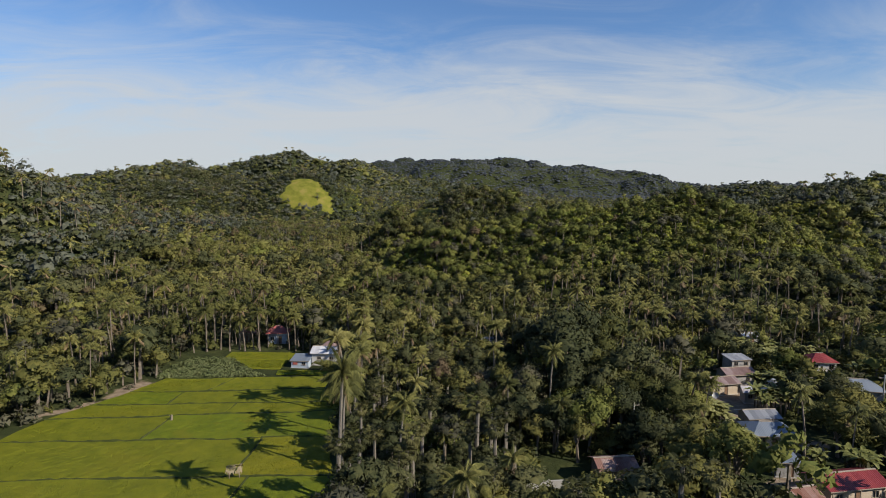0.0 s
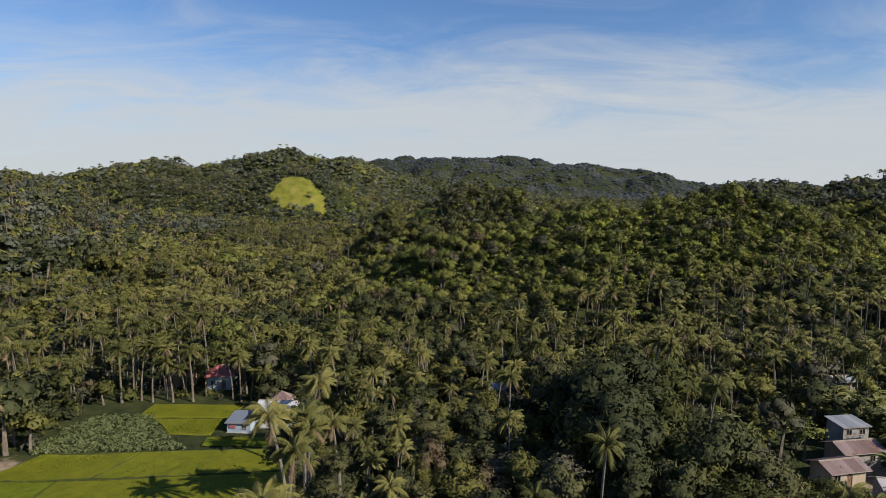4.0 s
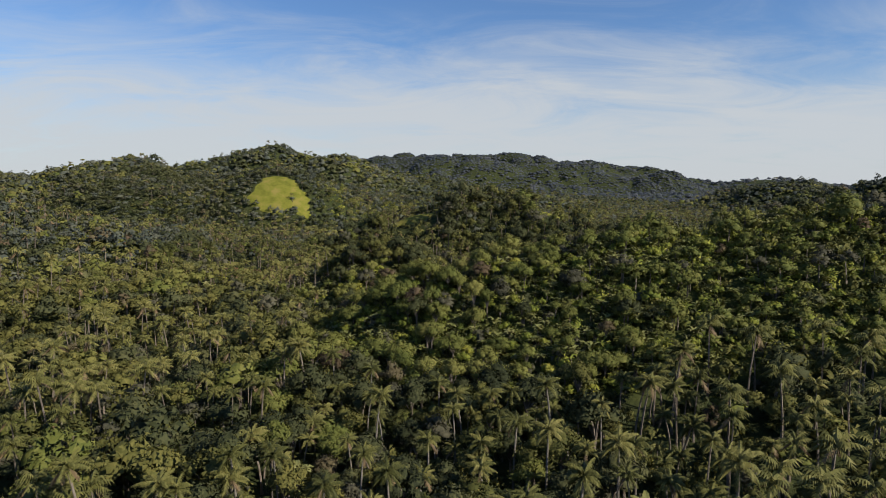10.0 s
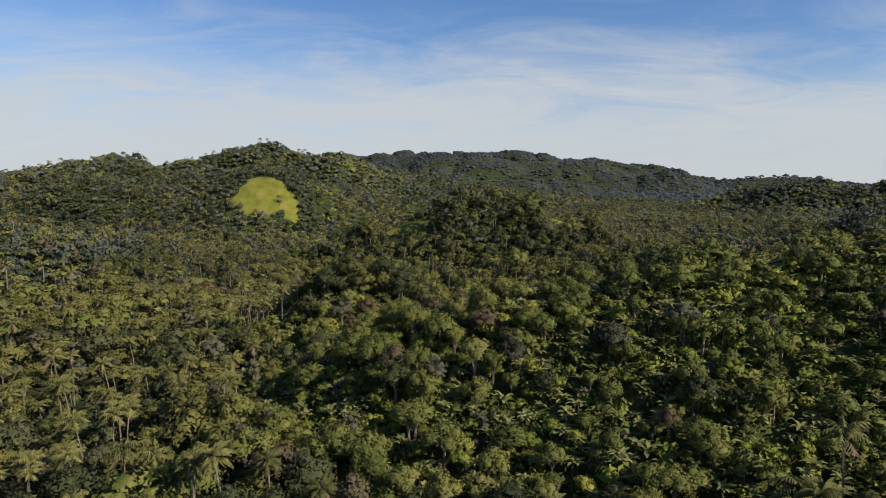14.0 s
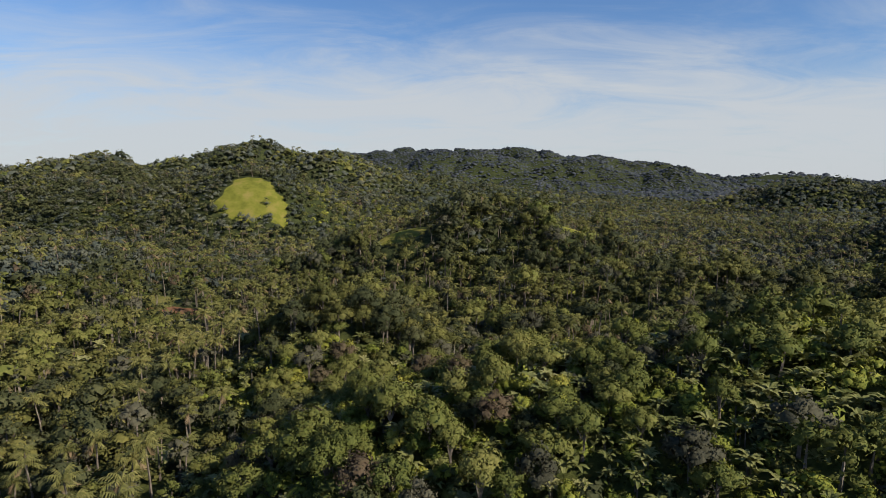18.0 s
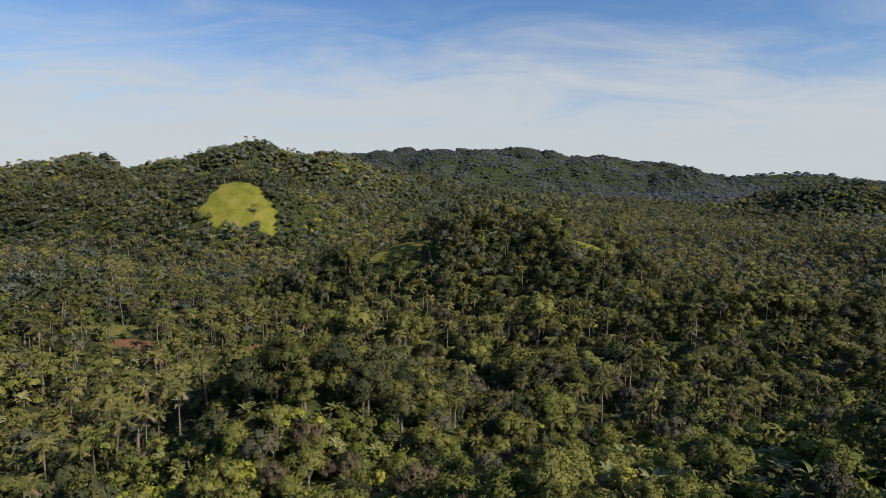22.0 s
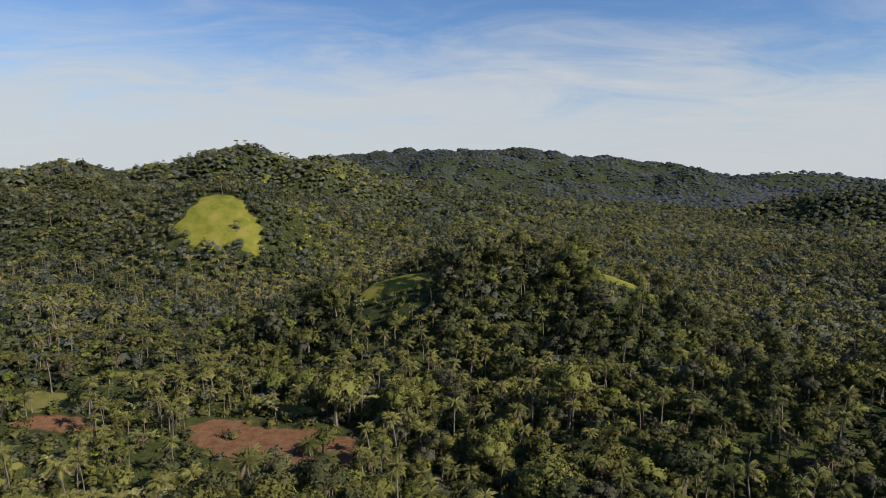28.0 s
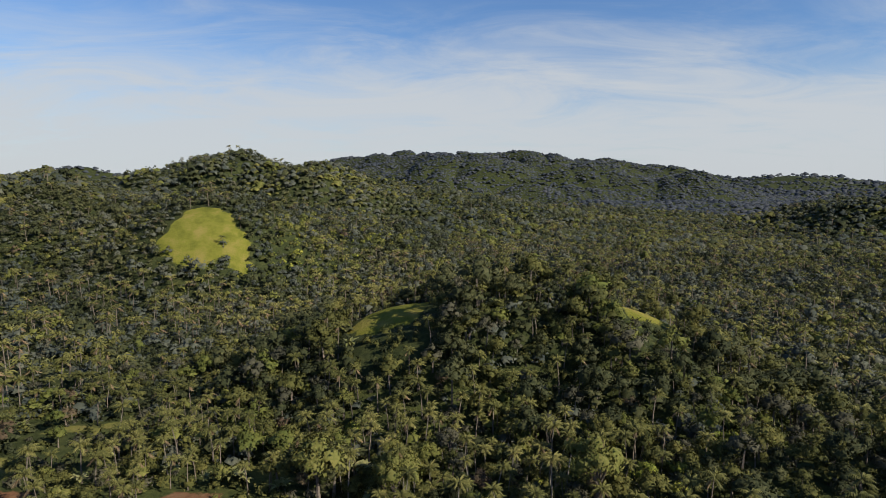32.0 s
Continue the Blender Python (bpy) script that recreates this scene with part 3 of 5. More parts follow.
HOUSES = []  # x, y, clear radius; filled by the village's plan
for hx, hy, hr in ((-28, 139, 7.5), (-34, 136.5, 4), (-44.2, 158, 3.4), (-52.3, 158.5, 2.5), (24.5, 81, 5.5), (22.5, 75.5, 5), (53, 76, 8), (45.5, 73.5, 5), (49.5, 83.5, 4), (52.4, 93, 6.5), (54.6, 101, 6),
                   (44.5, 112, 4.5), (43.8, 106, 4), (56.5, 118.5, 5.5), (62.5, 124, 6.5), (66, 130, 5), (59.8, 113.5, 4.5), (85, 133, 6.5), (80, 113, 7), (4.2, 111.5, 3.5), (17.5, 120, 4), (11.5, 151.5, 4), (80, 154, 4), (16, 79, 7)):
    HOUSES.append((hx, hy, hr))


def allowed(x, y):
    ok = ~in_field(x, y, 1.5)
    for spots, thin in ((GRASS, 0.5), (SOIL, 0.5), (GLADE, 0.6), (YARDS, 0.5)):
        ok &= (spots_at(x, y, spots) < thin) | ((wave(x, y, 6, 88) > 0.7) if spots is SOIL else False)
    ok &= ~((x > -31) & (x < -14) & (y > 124) & (y < 137) & (wave(x, y, 5, 91) < 0.75))  # trees left out at the field's corner so sun reaches the white house
    ok &= ~((x > -12) & (x < 6) & (y > 449) & (y < 468) & (wave(x, y, 6, 92) < 0.7))  # growth thinned beside the small meadow so that sun falls on it
    for hx, hy, hr in HOUSES:
        ok &= np.hypot(x - hx, y - hy) > hr
        if hx > 20 and hy < 145:  # open yard on the southern side
            ok &= ~((np.abs(x - hx + (hy - y) * 0.45) < hr * 0.6) & (y < hy) & (y > hy - hr - 2))
    return ok


def jittered(rng, x0, x1, y0, y1, step):
    X, Y = np.meshgrid(np.arange(x0, x1, step), np.arange(y0, y1, step))
    X = X + rng.uniform(-0.45, 0.45, X.shape) * step
    Y = Y + rng.uniform(-0.45, 0.45, Y.shape) * step
    return X.ravel(), Y.ravel()


KINDS = ["palm", "broad", "banana", "lime", "grey", "rust", "dark", "fan", "shrub"]


def zone_at(x, y):
    """Which stretch of the country a place lies in."""
    h = land(x, y) - BASE
    zone = np.where(h > 9, 8, 7)                                                     # 8 far hills, 7 valley floor
    zone = np.where((x < -90) & (y < 430), 9, zone)                                  # slopes west of the field
    zone = np.where((y > 140) & (y < 205) & (x > -95) & (x < 110), 4, zone)          # coconut grove
    zone = np.where((x > -48) & (x < 190) & (y > 198) & (y < 297) & (h > 3), 5, zone)  # first hill
    zone = np.where((y > 297) & (y < 432) & (np.abs(x) < 150) & (h < 9), np.where(x < -5, 6, 10), zone)  # second valley; sun and shade on its halves come from brighter and duller plants
    zone = np.where((np.abs(x - 30) < 85) & (y > 418) & (y < 530), 11, zone)         # second hill
    zone = np.where((x > -112 + (700 - y) * 0.1) & (x < -20) & (y > 560) & (y < 760) & (h > 9), 12, zone)  # scrubby flank east of the pasture
    zone = np.where((x < -165) & (x > -420) & (y > 520) & (y < 860) & (h > 14), 13, zone)  # dark wood west of the pasture
    zone = np.where((x > -24) & (x < 12) & (y < 130), 1, zone)                       # belt beside the rice
    zone = np.where((x >= 12) & (x < 41) & (y < 141), 2, zone)                       # tall trees before the village
    zone = np.where((x >= 41) & (x < 100) & (y > 60) & (y < 141), 3, zone)           # village
    return zone


# shares of palm, broad, banana, lime, grey, rust, dark, fan, shrub
SHARE = {1: (.24, .17, .02, .03, .03, .01, .30, .20, 0), 2: (.14, .24, .04, .10, .06, .0, .40, .02, 0), 3: (.08, .20, .42, .08, .02, .0, .20, .0, 0),
         4: (.54, .17, .03, .05, .05, .01, .15, .0, 0), 5: (.0, .0, .34, .22, .02, .01, .03, .0, .38), 6: (.46, .14, .12, .12, .03, .02, .03, .0, .08),
         7: (.38, .30, .03, .07, .06, .01, .15, .0, 0), 8: (.05, .44, .01, .05, .07, .01, .37, .0, 0), 9: (.10, .42, .02, .08, .08, .01, .29, .0, 0),
         10: (.42, .24, .03, .06, .09, .02, .09, .0, .05), 11: (.38, .26, .01, .06, .05, .01, .27, .0, 0),
         12: (.06, .16, .01, .12, .04, .01, .10, .0, .50), 13: (.06, .22, .0, .03, .06, .01, .62, .0, 0)}


def choose(rng, x, y):
    """Kind of plant at each place."""
    zone, u = zone_at(x, y), rng.random(len(x))
    patch = wave(x, y, 24, 21) * 0.6 + wave(x, y, 11, 23) * 0.4 - 0.5
    kind = np.zeros(len(x), int)
    for z, share in SHARE.items():
        own = zone == z
        edges = np.cumsum(share)
        v = np.clip(u[own] + patch[own] * 0.55, 0, 0.9999) * edges[-1]
        kind[own] = np.searchsorted(edges, v, side="right")
    return kind.clip(0, len(KINDS) - 1)


def make_variants(n, builder, lod, seed, **more):
    return [builder(np.random.default_rng(seed * 100 + i), lod, **more) for i in range(n)]


VAR = {}
for lod_ in (0, 1, 2, 3):
    VAR["broad", lod_] = make_variants(7, broadleaf, lod_, 11 + lod_)
    VAR["dark", lod_] = make_variants(5, broadleaf, lod_, 91 + lod_, dense=1.05)
    VAR["fan", lod_] = make_variants(4, fan_palm, lod_, 81 + lod_)
    VAR["grey", lod_] = make_variants(3, broadleaf, lod_, 61 + lod_, dense=0.75)
    VAR["lime", lod_] = make_variants(4, broadleaf, lod_, 31 + lod_, dense=1.1)
    VAR["rust", lod_] = make_variants(2, broadleaf, lod_, 41 + lod_, dense=0.8)
    VAR["palm", lod_] = make_variants(7, palm, min(lod_, 2), 21 + lod_)
    VAR["shrub", lod_] = make_variants(6, shrub, lod_, 101 + lod_)
    VAR["banana", lod_] = make_variants(4, banana, lod_, 51 + lod_)
    VAR["bush", lod_] = make_variants(4, bush, lod_, 71 + lod_)


VAR["clump", 2] = make_variants(8, clump, 2, 121)
VAR["canopy", 2] = make_variants(8, clump, 3, 131)


def scatter(name, groups, mats, label, category):
    """Joins many plants into one mesh. groups: (variant arrays, x, y, scale, material base)."""
    rng = np.random.default_rng(len(name) * 7 + 3)
    AV, AN, AF, AM, AT, n = [], [], [], [], [], 0
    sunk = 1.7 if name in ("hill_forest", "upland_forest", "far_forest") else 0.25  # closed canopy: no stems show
    for (V, F, M, N), x, y, sc, base in groups:
        k = len(x)
        if not k:
            continue
        az = rng.uniform(0, 2 * np.pi, k)
        c, s = np.cos(az), np.sin(az)
        sz = sc * rng.uniform(0.88, 1.15, k) * (np.where(np.isin(zone_at(x, y), (4, 1, 9)) | (y < 140), 1.0, 0.86) if base == 0 else 1.0)
        W = np.empty((k, len(V), 3))
        W[:, :, 0] = (V[None, :, 0] * c[:, None] - V[None, :, 1] * s[:, None]) * sc[:, None] + x[:, None]
        W[:, :, 1] = (V[None, :, 0] * s[:, None] + V[None, :, 1] * c[:, None]) * sc[:, None] + y[:, None]
        W[:, :, 2] = V[None, :, 2] * sz[:, None] + (land(x, y) - (0.25 if base in (2, 8) else sunk))[:, None]
        AV.append(W.reshape(-1, 3).astype(np.float32))
        AN.append(np.stack([N[None, :, 0] * c[:, None] - N[None, :, 1] * s[:, None], N[None, :, 0] * s[:, None] + N[None, :, 1] * c[:, None],
                            np.broadcast_to(N[None, :, 2], (k, len(V)))], -1).reshape(-1, 3).astype(np.float32))
        AF.append((F[None] + (np.arange(k) * len(V))[:, None, None] + n).reshape(-1, 3))
        AM.append(np.tile(np.where(M == 0, base, np.where(M == 1, len(mats) - 2, len(mats) - 1)), k))
        AT.append(np.repeat(0.5 * rng.random(k) + 0.5 * np.clip((wave(x, y, 55, 61) * 0.6 + wave(x, y, 21, 62) * 0.4) * 1.9 - 0.45, 0, 1), len(V)))
        n += k * len(V)
    me = raw_mesh(name, np.concatenate(AV), np.concatenate(AF), mats, np.concatenate(AM), {"tone": np.concatenate(AT)}, np.concatenate(AN))
    return tagged(new(name, me), label, category, kind="stuff")


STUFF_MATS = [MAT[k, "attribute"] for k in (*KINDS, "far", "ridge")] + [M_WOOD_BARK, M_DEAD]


def grouped(rng, x, y, kind, lod, scale, far=0):
    out = []
    for ki, key in enumerate(KINDS):
        own = np.nonzero(kind == ki)[0]
        vs = VAR[key, lod]
        pick = rng.integers(0, len(vs), len(own))
        for vi, v in enumerate(vs):
            sel = own[pick == vi]
            # far swaps in the haze-tinted leaves: 9 on the hills, 10 on the ridge
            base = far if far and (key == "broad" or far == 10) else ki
            small = np.where(zone_at(x[sel], y[sel]) == 5, (0.62 if key == "banana" else 0.78) * (1.35 if lod == 2 else 1.0), np.where((zone_at(x[sel], y[sel]) == 11) & (key != "palm"), 1.2, 1.0))
            lump = 1.0 if lod == 3 else 0.74 + 0.62 * wave(x[sel], y[sel], 12, 301) ** 1.6 + 0.25 * (wave(x[sel], y[sel], 31, 302) - 0.4)
            pick_tall = rng.random(len(sel))
            tall = np.where(np.isin(zone_at(x[sel], y[sel]), (1, 3, 5)), 1.0, np.where(pick_tall < 0.09, (1.7, 1.5, 1.3, 1.0)[lod], np.where(pick_tall < 0.30, (1.3, 1.3, 1.12, 1.0)[lod], 1.0))) if key in ("broad", "dark", "lime") else 1.0
            out.append((v, x[sel], y[sel], scale * small * (lump * tall if key not in ("palm", "fan", "banana") else 1.0) * rng.uniform(0.78, 1.25, len(sel)), base))
    return out


def understory(rng, x, y, form, scale):
    """Closed low canopy between the taller crowns."""
    out = []
    mixed = wave(x, y, 26, 411) + rng.uniform(-0.35, 0.35, len(x))
    # 9 is the haze-tinted far foliage
    base = np.where(mixed < 0.42, 6, np.where(mixed < 0.72, 9, np.where(mixed < 0.9, 1, 3)))
    pick = rng.integers(0, len(VAR[form, 2]), len(x))
    size = scale * (0.8 + 0.7 * wave(x, y, 15, 412)) * rng.uniform(0.75, 1.25, len(x))
    for i, v in enumerate(VAR[form, 2]):
        for b in (1, 3, 6, 9):
            sel = (pick == i) & (base == b)
            out.append((v, x[sel], y[sel], size[sel], b))
    return out


def thinned(rng, x, y):
    """Leaves the village open, and the yards before its houses."""
    z = zone_at(x, y)
    keep = (z != 3) | (rng.random(len(x)) < 0.62)
    before = np.zeros(len(x), bool)
    for cx, cy, sx, sy, turn in SOIL[:4] + GLADE[:1] + MEADOWS:
        before |= (np.abs(x - cx) < sx * 0.95) & (y < cy + sy) & (y > cy - sy - 25)
    meadow = np.zeros(len(x), bool)
    for cx, cy, sx, sy, turn in MEADOWS:
        meadow |= (np.abs(x - cx + (cy - y) * 0.12 * np.sign(cx - 20)) < sx * 0.9) & (y < cy) & (y > cy - sy - 26)
    return keep & ~(before & (rng.random(len(x)) < 0.82)) & ~(meadow & (rng.random(len(x)) < 0.93))


def plant_woods():
    rng = np.random.default_rng(17)
    # nearest trees, most of them single things
    x, y = jittered(rng, -60, 70, 30, 440, 3.9)
    ok = (seg_distance(x, y) < 36) & allowed(x, y) & thinned(rng, x, y) & (zone_at(x, y) != 5)
    xh, yh = jittered(rng, -60, 70, 190, 300, 2.6)
    okh = (seg_distance(xh, yh) < 36) & (zone_at(xh, yh) == 5)
    x, y = np.concatenate([x[ok], xh[okh]]), np.concatenate([y[ok], yh[okh]])
    kind = choose(rng, x, y)
    # a row of palms along the head of the field, before the red-roofed house
    rx = np.array([-59.5, -56.5, -54, -52.0, -50.2, -48.4, -46.6, -39.4, -37.6, -36.0, -33.8])
    ry = np.array([147.5, 149, 148.2, 149.6, 148.4, 149.8, 148.8, 150.2, 149.4, 150.4, 148.6])
    x, y, kind = np.concatenate([x, rx]), np.concatenate([y, ry]), np.concatenate([kind, np.zeros(len(rx), int)])
    # low palms round the red-roofed house, and tall ones along the paddy's eastern edge
    lx = np.array([-48.5, -55.5, -39.0, -38.0, -37.5, -54.5, -50.2, -56.0, -48.2, -40.5])
    ly = np.array([153.4, 154.4, 155.0, 157.6, 161.0, 154.6, 154.0, 158.5, 160.5, 162.0])
    ey = np.arange(58.0, 133.0, 4.2)
    ex = field_right(ey) + 2.6 + 1.4 * np.sin(ey * 2.1)
    x, y = np.concatenate([x, lx, ex]), np.concatenate([y, ly, ey])
    kind = np.concatenate([kind, np.zeros(len(lx), int), np.array([(0, 7, 6, 0, 7, 1)[i % 6] for i in range(len(ey))])])
    # banana groves between the houses
    for bx, by, br, bn in ((76, 141, 13, 34), (71, 116, 8, 14), (47, 99, 5, 7), (60, 107, 5, 7), (46, 88, 4, 6), (59, 82, 5, 6)):
        a, r = rng.uniform(0, 6.28, bn), br * np.sqrt(rng.random(bn))
        gx, gy = bx + np.cos(a) * r, by + np.sin(a) * r * 0.7
        free = np.ones(bn, bool)
        for hx, hy, hr in HOUSES:
            free &= np.hypot(gx - hx, gy - hy) > hr * 0.85
        x, y, kind = np.concatenate([x, gx[free]]), np.concatenate([y, gy[free]]), np.concatenate([kind, np.full(free.sum(), 2)])
    near = []
    rest = np.ones(len(x), bool)
    for ki, limit in ((0, 275), (1, 110), (2, 160), (3, 50), (4, 40), (5, 10), (6, 80), (7, 70), (8, 240)):
        own = np.nonzero(kind == ki)[0]
        order = own[np.argsort(np.abs(x[own] - 5))][:limit]
        near.append((KINDS[ki], x[order], y[order]))
        rest[order] = False
    scatter("valley_wood", grouped(rng, x[rest], y[rest], kind[rest], 0, 1.0), STUFF_MATS, "dense coconut palms and leafy trees of the valley", "trees")
    # the wood round it
    x, y = jittered(rng, -170, 180, 20, 520, 4.3)
    d = seg_distance(x, y)
    ok = (d >= 36) & (d < 135) & allowed(x, y) & thinned(rng, x, y) & (zone_at(x, y) != 5) & (np.abs(x) < 0.77 * y + 30)
    xh, yh = jittered(rng, -170, 200, 190, 300, 2.5)
    dh = seg_distance(xh, yh)
    okh = (dh >= 36) & (dh < 185) & (zone_at(xh, yh) == 5)
    x, y = np.concatenate([x[ok], xh[okh]]), np.concatenate([y[ok], yh[okh]])
    scatter("slope_wood", grouped(rng, x, y, choose(rng, x, y), 1, 1.0), STUFF_MATS, "green coconut palms and leafy trees on the slopes", "trees")
    # low growth between the near trees
    x, y = jittered(rng, -120, 150, 50, 450, 4.4)
    ok = (seg_distance(x, y) < 125) & allowed(x, y)
    x, y = x[ok], y[ok]
    pick = rng.integers(0, 4, len(x))
    g = [(v, x[pick == i], y[pick == i], rng.uniform(0.7, 1.8, (pick == i).sum()), (1, 6, 1, 4)[i]) for i, v in enumerate(VAR["bush", 1])]
    # close cover of small plants on the first hill
    x, y = jittered(rng, -60, 200, 190, 300, 2.7)
    ok = zone_at(x, y) == 5
    x, y = x[ok], y[ok]
    pick = rng.integers(0, 8, len(x))
    for i in range(8):
        v = VAR["banana", 1][i] if i < 3 else VAR["bush", 1][i % 4]
        sel = pick == i
        g.append((v, x[sel], y[sel], rng.uniform(0.8, 1.5, sel.sum()) * (0.62 if i < 3 else 1.0), (2, 2, 2, 8, 8, 3, 8, 1)[i]))
    scatter("undergrowth", g, STUFF_MATS, "low green bushes between the trees", "undergrowth")
    # hills farther off
    x, y = jittered(rng, -950, 900, -150, 1150, 5.2)
    d = seg_distance(x, y)
    slope = np.hypot(land(x + 2, y) - land(x - 2, y), land(x, y + 2) - land(x, y - 2)) / 4
    ok = (d >= 135) & (d < 480) & ~((zone_at(x, y) == 5) & (d < 185)) & allowed(x, y) & (rng.random(len(x)) < 0.66 + 0.4 * slope) & ((np.abs(x) < 0.78 * y + 60))
    x1, y1 = x[ok], y[ok]
    xc, yc = jittered(rng, -950, 900, 20, 1150, 4.6)
    dc = seg_distance(xc, yc)
    own = (dc >= 36) & (dc < 480) & ((dc >= 120) | (yc > 400)) & (zone_at(xc, yc) != 5) & allowed(xc, yc) & thinned(rng, xc, yc) & (np.abs(xc) < 0.77 * yc + 30)
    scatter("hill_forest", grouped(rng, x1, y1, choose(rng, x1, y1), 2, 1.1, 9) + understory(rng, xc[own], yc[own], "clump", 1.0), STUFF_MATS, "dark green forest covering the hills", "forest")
    x, y = jittered(rng, -1100, 1000, 200, 1400, 8.2)
    d = seg_distance(x, y)
    ok = (d >= 480) & (d < 900) & allowed(x, y) & ((np.abs(x) < 0.77 * y + 60))
    x, y = x[ok], y[ok]
    xc, yc = jittered(rng, -1100, 1000, 300, 1400, 5.6)
    dc = seg_distance(xc, yc)
    own = (dc >= 480) & (dc < 900) & allowed(xc, yc) & (np.abs(xc) < 0.77 * yc + 30)
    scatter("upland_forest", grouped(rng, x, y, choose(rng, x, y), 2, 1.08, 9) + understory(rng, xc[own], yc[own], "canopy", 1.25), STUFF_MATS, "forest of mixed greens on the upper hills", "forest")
    x, y = jittered(rng, -1750, 1750, 500, 2250, 7.8)
    d = seg_distance(x, y)
    ok = (d >= 900) & allowed(x, y) & (np.abs(x) < 0.76 * y + 50)
    x, y = x[ok], y[ok]
    kind = np.ones(len(x), int)
    # haze blue is mixed into these ridge leaves
    scatter("far_forest", grouped(rng, x, y, kind, 3, 1.5, 10), STUFF_MATS, "distant green forest on the long ridge, tinted blue for haze", "forest")
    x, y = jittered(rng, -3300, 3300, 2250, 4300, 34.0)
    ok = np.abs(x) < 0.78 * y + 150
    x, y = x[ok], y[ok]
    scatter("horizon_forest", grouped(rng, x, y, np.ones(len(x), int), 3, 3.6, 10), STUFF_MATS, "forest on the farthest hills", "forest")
    return near


NEAR = plant_woods()


# ---------------------------------------------------------------- single trees
def part(name, me, parent, label=""):
    ob = new(name, me)
    ob.parent = parent
    return tagged(ob, label)


def thing(name, m, label, category, group=""):
    ob = new(name)
    ob.matrix_world = m
    return tagged(ob, label, category, group)


def split_variant(name, V, F, M, N, leaf_mat):
    """Crown and trunk meshes of one variant."""
    out = []
    for nm, sel, mats in (("crown", M != 1, [leaf_mat, M_DEAD]), ("trunk", M == 1, [M_BARK if name in ("palm", "fan") else M_WOOD_BARK])):
        f = F[sel]
        if not len(f):
            out.append(None)
            continue
        used, inv = np.unique(f, return_inverse=True)
        idx = np.where(M[sel] == 2, 1, 0) if nm == "crown" else None
        out.append(raw_mesh(f"{name}_{nm}", V[used], inv.reshape(f.shape), mats, idx, normals=N[used]))
    return out


NAMES = {"palm": ("coconut_palm", "tall coconut palm with drooping green fronds in the grove", "palm", "coconut palms of the valley"),
         "broad": ("leafy_tree", "dark green leafy tree with a lumpy crown", "tree", "leafy trees of the valley"),
         "banana": ("banana_plant", "clump of banana plants with broad bright leaves", "banana plant", "banana plants"),
         "lime": ("leafy_tree", "bright lime-green leafy tree in the sun", "tree", "bright leafy trees"),
         "grey": ("leafy_tree", "greyish green tree with thin foliage", "tree", "greyish trees"),
         "dark": ("leafy_tree", "deep green tree with dense dark foliage", "tree", "dark leafy trees"),
         "shrub": ("shrub", "small rounded olive-green shrub on the hillside", "shrub", "shrubs of the hillside"),
         "fan": ("fan_palm", "stout fan palm with round pleated leaves", "palm", "fan palms beside the rice"),
         "rust": ("leafy_tree", "tree with rusty brown withering foliage", "tree", "rusty trees")}


def frond_mesh(V, F, top, mat):
    P, N = rounded(V, F, top - [0, 0, 1.4], 0.42)
    return raw_mesh("palm_frond", P, np.arange(len(P)).reshape(-1, 3), [mat], normals=N)


def plant_single():
    rng = np.random.default_rng(23)
    for key, x, y in NEAR:
        name, label, cat, group = NAMES[key]
        meshes = [split_variant(key, *v, MAT[key, "object"]) for v in VAR[key, 0]]
        z = land(x, y) - 0.25
        split = 70 if key == "palm" else 0
        if split:
            trees = []
            for i in range(5):
                trunk, top, fronds = palm_parts(np.random.default_rng(900 + i), 0)
                trees.append((raw_mesh("palm_trunk", *trunk, [M_BARK]),
                              [frond_mesh(V, F, top, M_DEAD if dry else MAT["palm", "object"]) for V, F, dry in fronds]))
        for i in range(len(x)):
            s = rng.uniform(0.8, 1.2) * (0.62 if key == "banana" and y[i] > 195 else 0.74 if key == "banana" else 0.85 if key == "shrub" else 1.0)
            if key not in ("banana", "fan") and y[i] < 133 and 0 < x[i] - field_right(y[i]) < 4.2:  # tall edge of the paddy
                s *= 1.5
            up = 0.86 if key == "palm" and y[i] > 205 else 1.0
            ob = thing(name, pose(x[i], y[i], z[i], 0, 0, rng.uniform(0, 360)) @ Matrix.Diagonal((s, s, s * up * rng.uniform(0.9, 1.12), 1)), label, cat, group)
            if i < split:
                trunk, fronds = trees[int(rng.integers(0, 5))]
                part("trunk", trunk, ob)
                for f in fronds:
                    part("frond", f, ob)
                continue
            crown, trunk = meshes[int(rng.integers(0, len(meshes)))]
            part("crown", crown, ob)
            if trunk:
                part("trunk", trunk, ob)


plant_single()


def big_tree(name_label, x, y, wide, tall, kind, seed):
    """A large tree that stands out by itself."""
    crown, trunk = split_variant("big", *broadleaf(np.random.default_rng(seed), 0, wide=wide, tall=tall, dense=2.6, leaf=0.95), MAT[kind, "object"])
    ob = thing("leafy_tree", pose(x, y, ground_z(x, y) - 0.25, 0, 0, seed * 37), name_label, "tree", "tall village trees")
    part("crown", crown, ob)
    part("trunk", trunk, ob)


def ground_z(x, y):
    return float(land(np.array([x]), np.array([y]))[0])


